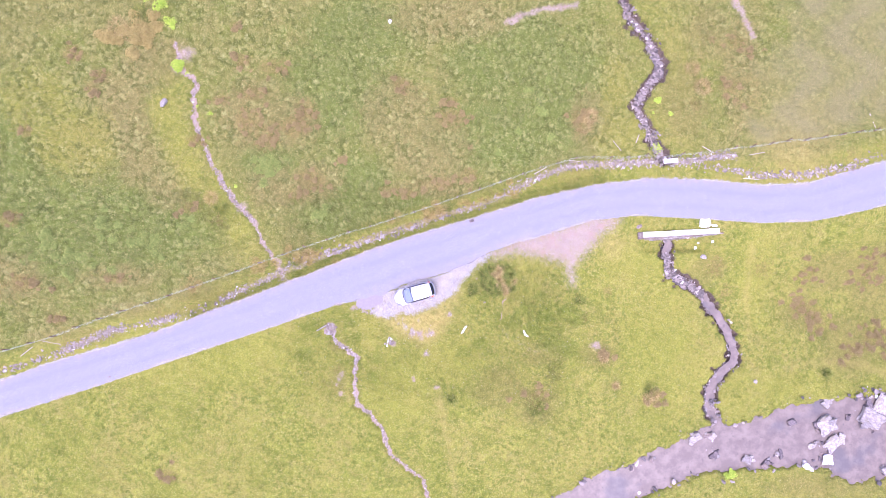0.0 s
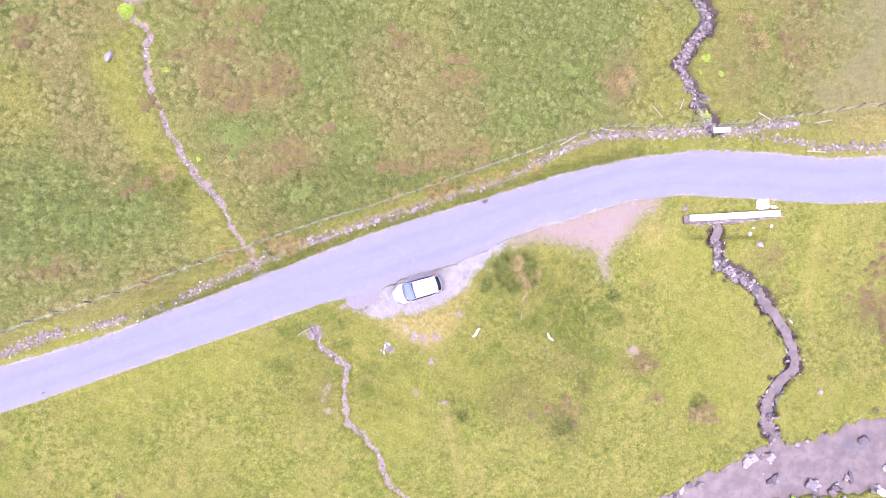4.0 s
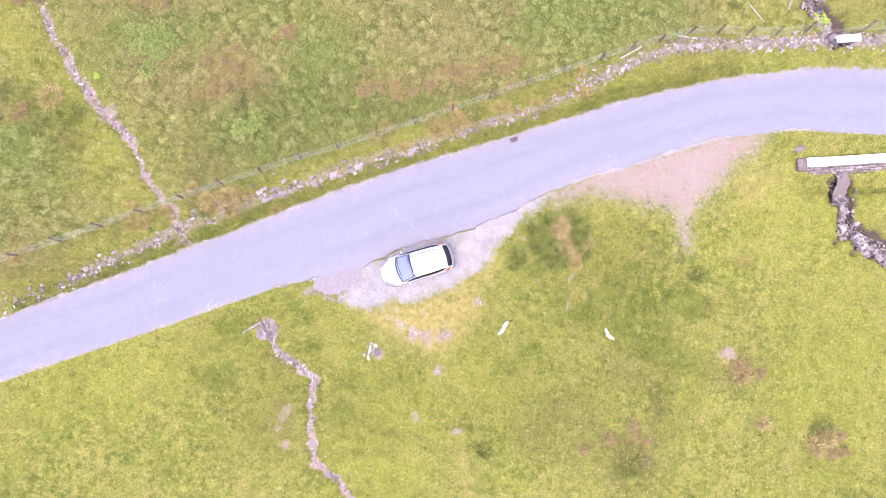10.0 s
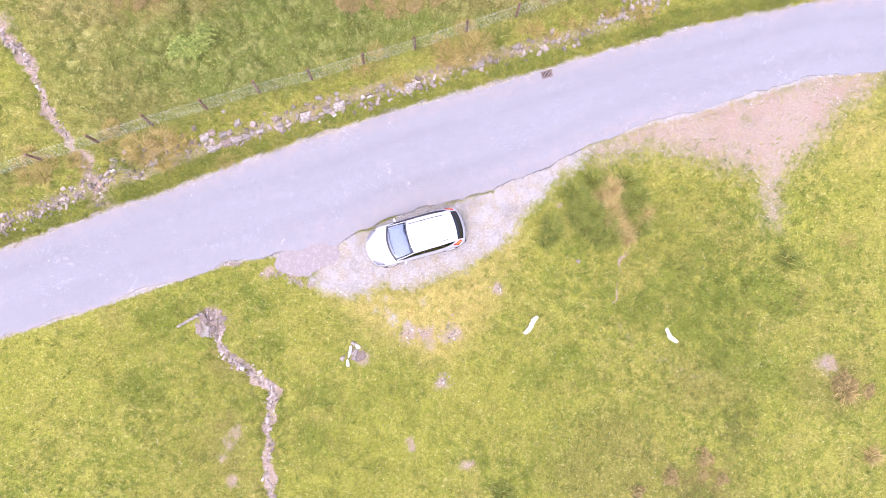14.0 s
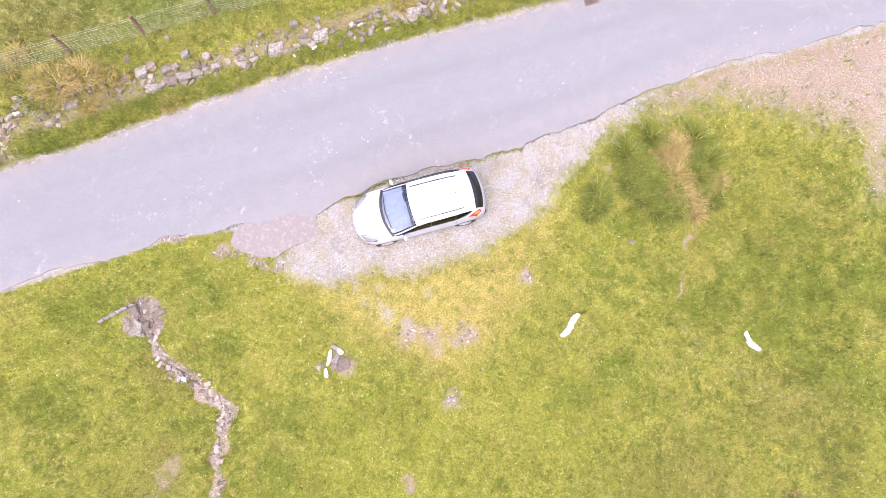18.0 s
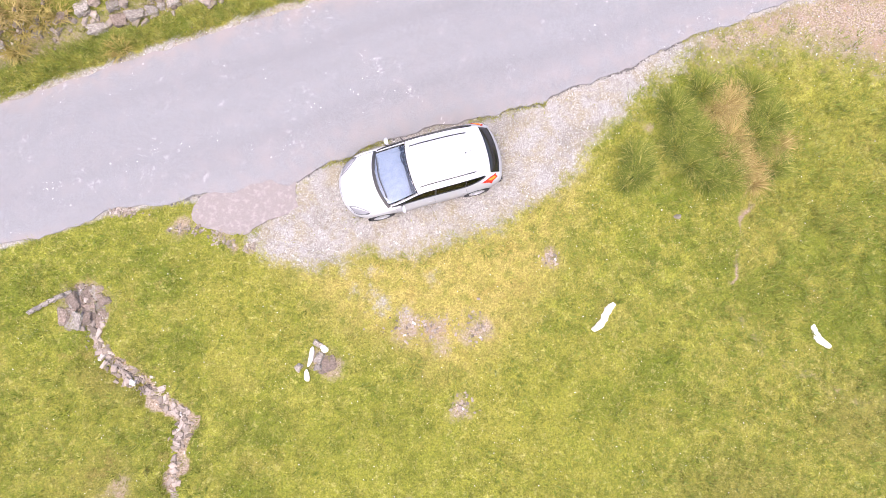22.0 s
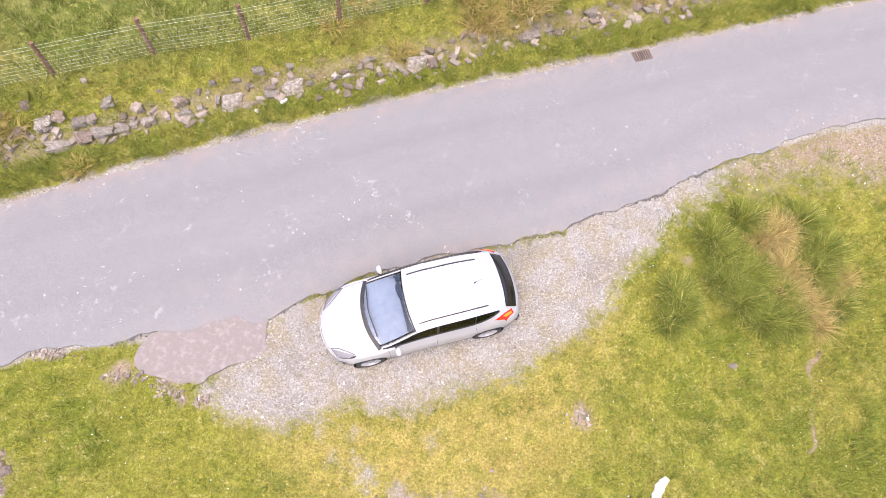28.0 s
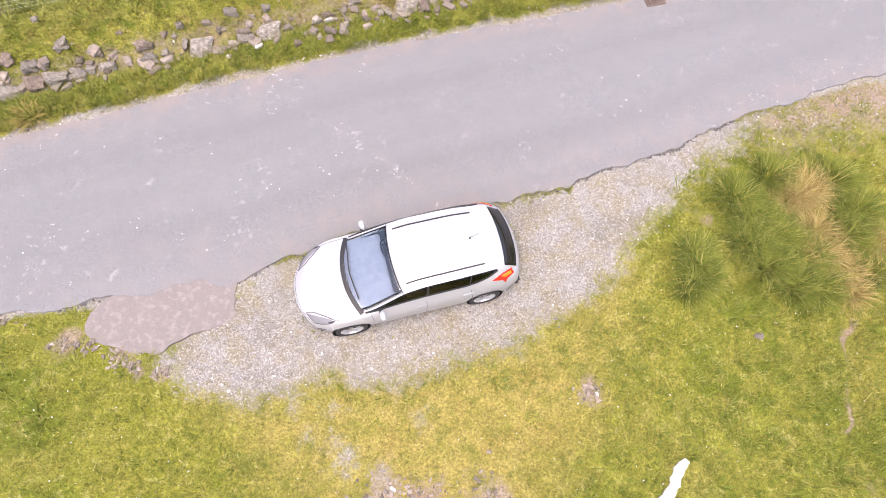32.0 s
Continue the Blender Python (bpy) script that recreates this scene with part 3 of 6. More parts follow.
# asphalt, worn pale in the wheel tracks, with pale edges and small repairs
road_mat, nt, b = nodes_of("worn_asphalt", .88)
tc = nt.nodes.new("ShaderNodeTexCoord").outputs["Object"]
lane = nt.nodes.new("ShaderNodeMapping")
lane.vector_type = "TEXTURE"
lane.inputs["Rotation"].default_value, lane.inputs["Scale"].default_value = (0, 0, radians(18)), (14, 1.0, 1.0)
nt.links.new(tc, lane.inputs["Vector"])
grain, patchy, wide = noise_node(nt, 70, 3, .7), noise_node(nt, 2.0, 5), noise_node(nt, 1.6, 4, .6, lane.outputs[0])
c = mix(nt, ramp(nt, grain, .36, .64), (.134, .137, .142), (.25, .254, .262))
c = mix(nt, ramp(nt, noise_node(nt, 22, 3, .7), .5, .7, 0, .45), c, (.12, .112, .11))
c = mix(nt, ramp(nt, noise_node(nt, 13, 4, .75), .6, .72, 0, .5), c, (.36, .35, .34))
c = mix(nt, ramp(nt, patchy, .45, .75, 0, .35), c, (.235, .22, .218))
c = mix(nt, ramp(nt, wide, .42, .6, 0, .15), c, (.15, .145, .147))
c = mix(nt, calc(nt, "MULTIPLY", attr(nt, "track"), .16), c, (.115, .112, .118))
c = mix(nt, calc(nt, "MULTIPLY", attr(nt, "verge"), ramp(nt, patchy, .35, .65, .1, .8)), c, (.24, .205, .19))
v = nt.nodes.new("ShaderNodeTexVoronoi")
v.inputs["Scale"].default_value = 2.3
nt.links.new(tc, v.inputs["Vector"])
spot = calc(nt, "MULTIPLY", ramp(nt, v.outputs["Distance"], .10, .04), ramp(nt, noise_node(nt, .5, 2), .5, .62))
c = mix(nt, calc(nt, "MULTIPLY", spot, .35), c, (.62, .6, .59))
v2 = nt.nodes.new("ShaderNodeTexVoronoi")
v2.inputs["Scale"].default_value = 5
nt.links.new(tc, v2.inputs["Vector"])
c = mix(nt, calc(nt, "MULTIPLY", ramp(nt, v2.outputs["Distance"], .09, .05), ramp(nt, noise_node(nt, .7, 3), .5, .6)), c, (.62, .61, .6))
fleck = calc(nt, "MULTIPLY", ramp(nt, noise_node(nt, 19, 2, .5), .655, .69), ramp(nt, noise_node(nt, 1.1, 4, .7), .57, .66))
c = mix(nt, calc(nt, "MULTIPLY", fleck, .7), c, (.56, .55, .54))
scuff = calc(nt, "MULTIPLY", ramp(nt, noise_node(nt, 5, 5, .75), .56, .66), ramp(nt, noise_node(nt, .6, 3), .5, .6))
c = mix(nt, calc(nt, "MULTIPLY", scuff, .4), c, (.38, .37, .37))
nt.links.new(c, b.inputs["Base Color"])
bump(nt, b, grain, .7, .012)
patch_mat = plain("old_asphalt_patch", [(.19, .167, .158), (.216, .191, .181), (.255, .228, .217)], 28, .92, .6, .008, 0, False)

paint_mat, nt, b = nodes_of("white_car_paint", .32)
b.inputs["Base Color"].default_value = (.375, .384, .40, 1)
b.inputs["Coat Weight"].default_value, b.inputs["Coat Roughness"].default_value = .7, .05
nt.links.new(ramp(nt, noise_node(nt, 9, 3), .3, .7, .28, .4), b.inputs["Roughness"])


def smooth_mat(name, colour, rough, metal=0.0, spec=.5):
    m, nt, b = nodes_of(name, rough)
    b.inputs["Base Color"].default_value = (*colour, 1)
    b.inputs["Metallic"].default_value, b.inputs["Specular IOR Level"].default_value = metal, spec
    nt.links.new(ramp(nt, noise_node(nt, 14, 3), .3, .7, rough * .8, min(1, rough * 1.25)), b.inputs["Roughness"])
    return m


black_mat = smooth_mat("black_trim", (.018, .018, .02), .5)
tyre_mat = smooth_mat("tyre_rubber", (.03, .03, .031), .85)
alloy_mat = smooth_mat("silver_alloy", (.62, .62, .63), .32, .85)
glass_mat = smooth_mat("dark_window_glass", (.012, .012, .014), .06, 0, .6)
def pane_mat(name, colour, ior):
    m, nt, b = nodes_of(name, .02)
    b.inputs["Base Color"].default_value = (*colour, 1)
    b.inputs["Transmission Weight"].default_value, b.inputs["IOR"].default_value = 1.0, ior
    return m


screen_mat = pane_mat("windscreen_glass", (.72, .8, .92), 1.65)
door_glass_mat = pane_mat("tinted_door_glass", (.10, .11, .11), 1.5)
dash_mat = plain("grey_dashboard", [(.2, .215, .25), (.26, .275, .31)], 8, .7, .1, .002, 0, False)
seat_mat = plain("charcoal_seat_cloth", [(.04, .042, .047), (.07, .07, .075)], 30, .95, .3, .003, 0, False)
red_lamp_mat = smooth_mat("red_lamp", (.55, .03, .02), .15)
amber_lamp_mat = smooth_mat("amber_lamp", (.75, .24, .03), .15)
lens_mat = smooth_mat("clear_lens", (.2, .2, .215), .1, 0)
seam_mat = smooth_mat("panel_gap", (.08, .08, .085), .7)


# ---------------------------------------------------------------- mesh helpers
def mesh_object(name, verts, faces, material, attrs=None, smooth=True):
    me = bpy.data.meshes.new(name)
    v = np.asarray(verts, np.float32)
    f = np.asarray(faces, np.int32)
    k = f.shape[1]
    me.vertices.add(len(v))
    me.vertices.foreach_set("co", v.ravel())
    me.loops.add(f.size)
    me.loops.foreach_set("vertex_index", f.ravel())
    me.polygons.add(len(f))
    me.polygons.foreach_set("loop_start", np.arange(0, f.size, k, dtype=np.int32))
    me.polygons.foreach_set("use_smooth", np.full(len(f), smooth))
    me.update(calc_edges=True)
    for key, val in (attrs or {}).items():
        a = me.attributes.new(key, "FLOAT", "POINT")
        a.data.foreach_set("value", np.asarray(val, np.float32))
    me.materials.append(material)
    return new(name, me)


def part(name, bm, material, parent, label="", smooth=False):
    """Links a bmesh as one mesh under a thing or a part."""
    me = bpy.data.meshes.new(name)
    bmesh.ops.recalc_face_normals(bm, faces=bm.faces)
    for f in bm.faces:
        f.smooth = smooth
    bm.to_mesh(me)
    bm.free()
    me.materials.append(material)
    ob = new(name, me)
    ob.parent = parent
    if label:
        ob["label"] = label
    return ob


def box(bm, sx, sy, sz, m=Matrix(), bevel=0.0, seg=1):
    r = bmesh.ops.create_cube(bm, size=1, matrix=m @ Matrix.Diagonal((sx, sy, sz, 1)))
    if bevel:
        edges = {e for v in r["verts"] for e in v.link_edges}
        bmesh.ops.bevel(bm, geom=list(edges), offset=bevel, segments=seg, affect="EDGES")
    return bm


def empty(name, m, label, category, group="", kind=""):
    ob = new(name)
    ob.matrix_world = m
    return tagged(ob, label, category, group, kind)


def zat(x, y):
    return float(ground_z(np.array([float(x)]), np.array([float(y)]))[0])


# ---------------------------------------------------------------- ground
def spaced(dense0, dense1, fine_, mid0, mid1, coarse):
    far = [mid0 - d for d in (1400, 700, 300, 120, 50, 20, 8, 3)]
    far2 = [mid1 + d for d in (3, 8, 20, 50, 120, 300, 700, 1400)]
    return np.concatenate([far, np.arange(mid0, dense0, coarse), np.arange(dense0, dense1, fine_), np.arange(dense1, mid1, coarse), far2])


gx = spaced(-14, 15, .11, -56, 58, .2)
gy = spaced(-14, 9, .11, -34, 38, .2)
X, Y = np.meshgrid(gx, gy)
gxf, gyf = X.ravel(), Y.ravel()
gz = ground_z(np.clip(gxf, -88, 88), np.clip(gyf, -60, 70))
nx, ny = len(gx), len(gy)
i = np.arange(nx * ny).reshape(ny, nx)
quads = np.stack([i[:-1, :-1], i[:-1, 1:], i[1:, 1:], i[1:, :-1]], -1).reshape(-1, 4)
GM = masks(gxf, gyf)
ground = mesh_object("ground", np.stack([gxf, gyf, gz], 1), quads, turf_mat, GM)
tagged(ground, "rough hill pasture of green and straw-coloured grass", "ground", kind="structure")

# ---------------------------------------------------------------- road
rx = np.arange(-88, 88, .08)
rng = np.random.default_rng(5)


def wobble(n, scale, amp):
    k = np.hanning(int(scale) * 2 + 1)
    return amp * np.convolve(rng.normal(size=n + 2 * int(scale)), k / np.sqrt((k * k).sum()), "valid")[:n]


wn_ = road_n(rx) + wobble(len(rx), 4, .03) + wobble(len(rx), 25, .03)
ws_ = road_s(rx) + wobble(len(rx), 2, .024) + wobble(len(rx), 9, .04) * (1 + .6 * sm(14, 4, np.abs(rx))) + wobble(len(rx), 22, .05)
cols = np.array([-.006, 0, .02, .06, .12, .2, .28, .36, .44, .5, .56, .64, .72, .8, .88, .94, .98, 1, 1.006])
rv, rt, rverge = [], [], []
for j, u in enumerate(cols):
    yy = ws_ + (wn_ - ws_) * u
    zz = road_z(rx) + .032 - .017 * u + .05 * (1 - (2 * u - 1) ** 2) - (.09 if j in (0, len(cols) - 1) else .0)
    rv.append(np.stack([rx, yy, zz], 1))
    rt.append(np.full(len(rx), math.exp(-((u - .27) / .07) ** 2) + math.exp(-((u - .72) / .07) ** 2)))
    rverge.append(np.full(len(rx), max(0, 1 - (1 - u) / .15)) + sm(-8, -12, rx) * max(0, 1 - u / .05) + .6 * max(0, 1 - u / .28) * sm(-9, -4, rx) * sm(16, 9, rx))
rv = np.stack(rv, 1).reshape(-1, 3)
i = np.arange(len(rx) * len(cols)).reshape(len(rx), len(cols))
quads = np.stack([i[:-1, :-1], i[1:, :-1], i[1:, 1:], i[:-1, 1:]], -1).reshape(-1, 4)
road = mesh_object("road", rv, quads, road_mat, {"track": np.stack(rt, 1).ravel(), "verge": np.stack(rverge, 1).ravel()}, False)
tagged(road, "narrow single-track lane of worn grey asphalt", "road", kind="structure")


def slab(name, ring, top, thick, material, label, jitter=.03):
    """A thin sheet with an uneven outline."""
    pts = joined_line(list(ring) + [ring[0]], .12)
    pts = pts + rng.normal(0, jitter, pts.shape)
    bm = bmesh.new()
    vs = [bm.verts.new((x, y, top)) for x, y in pts]
    f = bm.faces.new(vs)
    e = bmesh.ops.extrude_face_region(bm, geom=[f])
    bmesh.ops.translate(bm, verts=[v for v in e["geom"] if isinstance(v, bmesh.types.BMVert)], vec=(0, 0, -thick))
    ob = part(name, bm, material, None)
    return tagged(ob, label, "road", kind="structure")


slab("road_patch", PATCH, .024, .12, patch_mat, "old pinkish asphalt patch beside the lane", .02)


# ---------------------------------------------------------------- water
def ribbon(name, pts, widths, deep, label):
    q = joined_line(pts, .3)
    d = np.gradient(q, axis=0)
    d /= np.hypot(d[:, 0], d[:, 1])[:, None]
    nrm = np.stack([-d[:, 1], d[:, 0]], 1)
    w = np.interp(np.linspace(0, 1, len(q)), np.linspace(0, 1, len(widths)), widths)[:, None]
    z = np.maximum(land(q[:, 0], q[:, 1]) - deep, RIVER_Z - .02)
    side = 1 + .3 * np.sin(np.arange(len(q)) * .9 + np.sin(np.arange(len(q)) * .37) * 3)[:, None]
    rows = [np.concatenate([q + nrm * w * u * (side if u < 0 else 2 - side), z[:, None]], 1) for u in (-1, -.4, .4, 1)]
    v = np.stack(rows, 1).reshape(-1, 3)
    i = np.arange(len(q) * 4).reshape(len(q), 4)
    f = np.stack([i[:-1, :-1], i[:-1, 1:], i[1:, 1:], i[1:, :-1]], -1).reshape(-1, 4)
    return tagged(mesh_object(name, v, f, water_mat), label, "stream", kind="structure")


ribbon("water_beck_north", BECK_N, [.4, .42, .45, .42, .3], .66, "dark shallow beck running down the hill field")
ribbon("water_beck_south", BECK_S, [.42, .38, .44, .4, .46, .6], .66, "dark shallow beck running between grassy banks")
q = np.array([(x, y, RIVER_Z) for x, y in joined_line(RIVER_N, 1.0)])
q2 = np.array([(x, y, RIVER_Z) for x, y in joined_line(RIVER_S, 1.0)])
m_ = 80
qa = np.stack([np.interp(np.linspace(0, 1, m_), np.linspace(0, 1, len(q)), q[:, k]) for k in range(3)], 1)
qb = np.stack([np.interp(np.linspace(0, 1, m_), np.linspace(0, 1, len(q2)), q2[:, k]) for k in range(3)], 1)
out = (qa - qb) / np.linalg.norm(qa - qb, axis=1)[:, None] * .9
rows = [qb - out + (qa - qb + 2 * out) * u for u in np.linspace(0, 1, 9)]
v = np.stack(rows, 1).reshape(-1, 3)
i = np.arange(m_ * 9).reshape(m_, 9)
f = np.stack([i[:-1, :-1], i[:-1, 1:], i[1:, 1:], i[1:, :-1]], -1).reshape(-1, 4)
tagged(mesh_object("water_river", v, f, water_mat), "shallow slate-coloured river with rocks", "river", kind="structure")


# ---------------------------------------------------------------- stones
def rock_shape(seed, flat=.6, sub=2, angular=.35):
    """Vertices and triangles of one unit rock."""
    bm = bmesh.new()
    bmesh.ops.create_icosphere(bm, subdivisions=sub, radius=.5)
    r = random.Random(seed)
    cuts = [(Vector((r.gauss(0, 1), r.gauss(0, 1), r.gauss(0, .8))).normalized(), r.uniform(.24, .42)) for _ in range(10)]
    off = Vector((r.uniform(0, 50), r.uniform(0, 50), r.uniform(0, 50)))
    for v in bm.verts:
        blocky = v.co / max(abs(v.co.x), abs(v.co.y), abs(v.co.z)) * .45
        v.co = v.co.lerp(blocky, .55)
        for d, h in cuts:
            k = v.co.dot(d) - h
            if k > 0:
                v.co -= d * k
        v.co *= 1 + angular * .35 * noise.noise(v.co * 3 + off)
        v.co.z *= flat
    vs = np.array([v.co[:] for v in bm.verts])
    fs = np.array([[v.index for v in f.verts] for f in bm.faces])
    bm.free()
    return vs, fs


def block_shape(seed):
    """A roughly squared stone with knocked corners."""
    r = random.Random(seed)
    bm = bmesh.new()
    bmesh.ops.create_cube(bm, size=.9)
    for v in bm.verts:
        v.co += Vector((r.uniform(-.2, .2), r.uniform(-.2, .2), r.uniform(-.14, .14)))
    bmesh.ops.bevel(bm, geom=list(bm.edges), offset=.13, segments=1, affect="EDGES")
    bmesh.ops.subdivide_edges(bm, edges=[e for e in bm.edges if e.calc_length() > .4], cuts=1, use_grid_fill=True)
    bmesh.ops.triangulate(bm, faces=bm.faces)
    off = Vector((r.uniform(0, 50), r.uniform(0, 50), 3))
    for v in bm.verts:
        v.co *= 1 + .4 * noise.noise(v.co * 2.6 + off)
        v.co.z *= .75
    bm.verts.index_update()
    vs = np.array([v.co[:] for v in bm.verts])
    fs = np.array([[v.index for v in f.verts] for f in bm.faces])
    bm.free()
    return vs, fs


ROCKS = [rock_shape(s, .5 + .06 * (s % 5)) for s in range(8)] + [block_shape(70 + s) for s in range(8)]
CHIPS = [block_shape(90 + s) for s in range(5)]
SMALL = [rock_shape(40 + s, .55, 1) for s in range(4)]
rock_meshes = {}


def rock_mesh(k, material):
    key = (k, material.name)
    if key not in rock_meshes:
        me = bpy.data.meshes.new("rock")
        me.from_pydata(ROCKS[k][0].tolist(), [], ROCKS[k][1].tolist())
        me.materials.append(material)
        rock_meshes[key] = me
    return rock_meshes[key]


def rock(name, x, y, sx, sy, sz, rz, material, k, sink=.25, z=None, parent=None):
    ob = new(name, rock_mesh(k % 16, material))
    z = zat(x, y) if z is None else z
    ob.matrix_world = pose(x, y, z + sz * (.5 - sink) * .6, 0, 0, rz) @ Matrix.Diagonal((sx, sy, sz, 1))
    if parent:
        ob.parent = parent
    return ob


def scatter_stones(name, xy, size, material, label, category, z_lift=0.0, flat=1.0, shapes=None):
    """Many loose stones in one mesh."""
    n = len(xy)
    zs = ground_z(xy[:, 0], xy[:, 1]) + z_lift
    vs, fs, o = [], [], 0
    shapes = shapes or SMALL
    which = rng.integers(0, len(shapes), n)
    for k, (bv, bf) in enumerate(shapes):
        sel = np.nonzero(which == k)[0]
        if not len(sel):
            continue
        a = rng.uniform(0, 2 * np.pi, len(sel))
        s = size[sel]
        st = rng.uniform(.65, 1.4, len(sel))
        lx, ly = bv[None, :, 0] * (s * st)[:, None], bv[None, :, 1] * (s / st)[:, None]
        px = xy[sel, 0][:, None] + lx * np.cos(a)[:, None] - ly * np.sin(a)[:, None]
        py = xy[sel, 1][:, None] + lx * np.sin(a)[:, None] + ly * np.cos(a)[:, None]
        pz = zs[sel][:, None] + (bv[None, :, 2] + .12) * (s * flat)[:, None]
        vs.append(np.stack([px, py, pz], -1).reshape(-1, 3))
        fs.append((bf[None] + (np.arange(len(sel)) * len(bv))[:, None, None]).reshape(-1, 3) + o)
        o += len(sel) * len(bv)
    ob = mesh_object(name, np.concatenate(vs), np.concatenate(fs), material, None, False)
    return tagged(ob, label, category, kind="stuff")


def along(pts, n, width, step=.15):
    q = joined_line(pts, step)
    k = rng.integers(0, len(q), n)
    return q[k] + rng.normal(0, width, (n, 2))

# ---------------------------------------------------------------- parked car
def curve(xs, table):
    """A smooth profile through a short table of (x, value)."""
    a, b = np.array(table, float).T
    o = np.argsort(a)
    a, b = a[o], b[o]
    h = np.diff(a)
    d = np.diff(b) / h
    t = np.concatenate([[d[0]], (d[:-1] * h[1:] + d[1:] * h[:-1]) / (h[1:] + h[:-1]) * (d[:-1] * d[1:] > 0), [d[-1]]])
    x = np.clip(xs, a[0], a[-1])
    j = np.clip(np.searchsorted(a, x) - 1, 0, len(h) - 1)
    u = (x - a[j]) / h[j]
    return (b[j] * (1 + 2 * u) * (1 - u) ** 2 + t[j] * h[j] * u * (1 - u) ** 2 + b[j + 1] * u * u * (3 - 2 * u) + t[j + 1] * h[j] * u * u * (u - 1))


CAR = empty("car", pose(-.522, -1.868, .03, 0, 0, 195.3), "white five-door hatchback parked on a gravel lay-by", "car")
WHEEL_X, WHEEL_R = 1.325, .318

W_HALF = [(2.20, .70), (2.05, .79), (1.75, .86), (1.2, .885), (0, .89), (-1.2, .888), (-1.75, .86), (-2.0, .81), (-2.14, .74)]
Z_SILL = [(2.22, .30), (1.9, .24), (1.0, .21), (-1.2, .22), (-1.8, .27), (-2.14, .34)]
Z_BELT = [(2.22, .60), (2.05, .72), (1.7, .86), (1.2, .93), (.6, .985), (-.6, 1.045), (-1.5, 1.085), (-1.9, 1.06), (-2.05, .98), (-2.14, .80)]
Y_EDGE = [(2.22, .62), (2.0, .71), (1.6, .765), (1.3, .775), (1.15, .775), (.2, .715), (-.2, .71), (-1.0, .70), (-1.5, .675), (-1.8, .665), (-2.05, .66), (-2.14, .68)]
Z_EDGE = [(2.22, .63), (2.0, .77), (1.6, .89), (1.3, .935), (1.15, .965), (.7, 1.145), (.2, 1.345), (-.2, 1.405), (-.8, 1.405), (-1.3, 1.37), (-1.72, 1.30), (-1.96, 1.12), (-2.09, 1.0), (-2.14, .86)]
Z_TOP = [(2.22, .65), (2.05, .79), (1.6, .925), (1.32, .975), (1.18, 1.005), (.7, 1.21), (.18, 1.425), (-.2, 1.475), (-.8, 1.475), (-1.3, 1.44), (-1.76, 1.37), (-1.97, 1.18), (-2.09, 1.03), (-2.14, .88)]
N_LOW, N_SIDE, N_TOP = 9, 12, 13


def car_section(xs, scale=1.0):
    """Half cross-sections of the car, from the sill up to the middle of the roof: (stations, points, 3)."""
    w, s, bl, ye, ze, zt = (curve(xs, t) for t in (W_HALF, Z_SILL, Z_BELT, Y_EDGE, Z_EDGE, Z_TOP))
    out = []
    for u, f in zip(np.linspace(0, 1, N_LOW), (.88, .955, .972, .98, .99, 1.0, 1.0, .98, .95)):
        out.append((w * f, s + (bl - s) * u))
    yb = w * .95
    for u in np.linspace(0, 1, N_SIDE + 1)[1:]:
        out.append((yb + (ye - yb) * (u - .10 * np.sin(np.pi * u)), bl + (ze - bl) * u))
    for u in np.linspace(0, 1, N_TOP + 1)[1:]:
        out.append((ye * (1 - u), ze + (zt - ze) * (1 - (1 - u) ** 2.2)))
    return out


def car_points(xs):
    sec = car_section(xs)
    bow = curve(xs, [(2.22, .40), (1.9, .26), (1.5, .19), (1.15, .22), (.2, .09), (-.5, .0), (-1.3, -.03), (-1.7, -.10), (-2.0, -.17), (-2.14, -.20)])
    pts = []
    for y, z in sec:
        q = np.clip(y / .85, 0, 1.05) ** 2.2
        pts.append(np.stack([xs - bow * q, y, z], 1))
    return np.stack(pts, 1)


stations = np.concatenate([np.arange(2.22, 1.9, -.02), np.arange(1.9, -1.9, -.024), np.arange(-1.9, -2.141, -.02)])
half = car_points(stations)
nst, npt = half.shape[:2]
LOW, EDGE = N_LOW - 1, N_LOW - 1 + N_SIDE


def window_low(x):
    """Height of the window sill within the side, from the belt (0) to the roof edge (1)."""
    return float(curve(np.array([x]), [(1.18, .98), (.95, .74), (.6, .56), (0, .45), (-.64, .45), (-1.2, .55), (-1.42, .74), (-1.58, .98)])[0])


def car_zone(x, j):
    """Which panel a cell of the shell belongs to."""
    if EDGE + 1 <= j and .34 < x < 1.2:
        return "windscreen"
    if EDGE + 1 <= j and -2.02 < x < -1.71:
        return "rear_window"
    if LOW <= j < EDGE:
        u = (j - LOW) / (EDGE - LOW)
        if -1.56 < x < 1.14 and u >= window_low(x) - .06 and u <= .92:
            return "side_window"
    return "body"


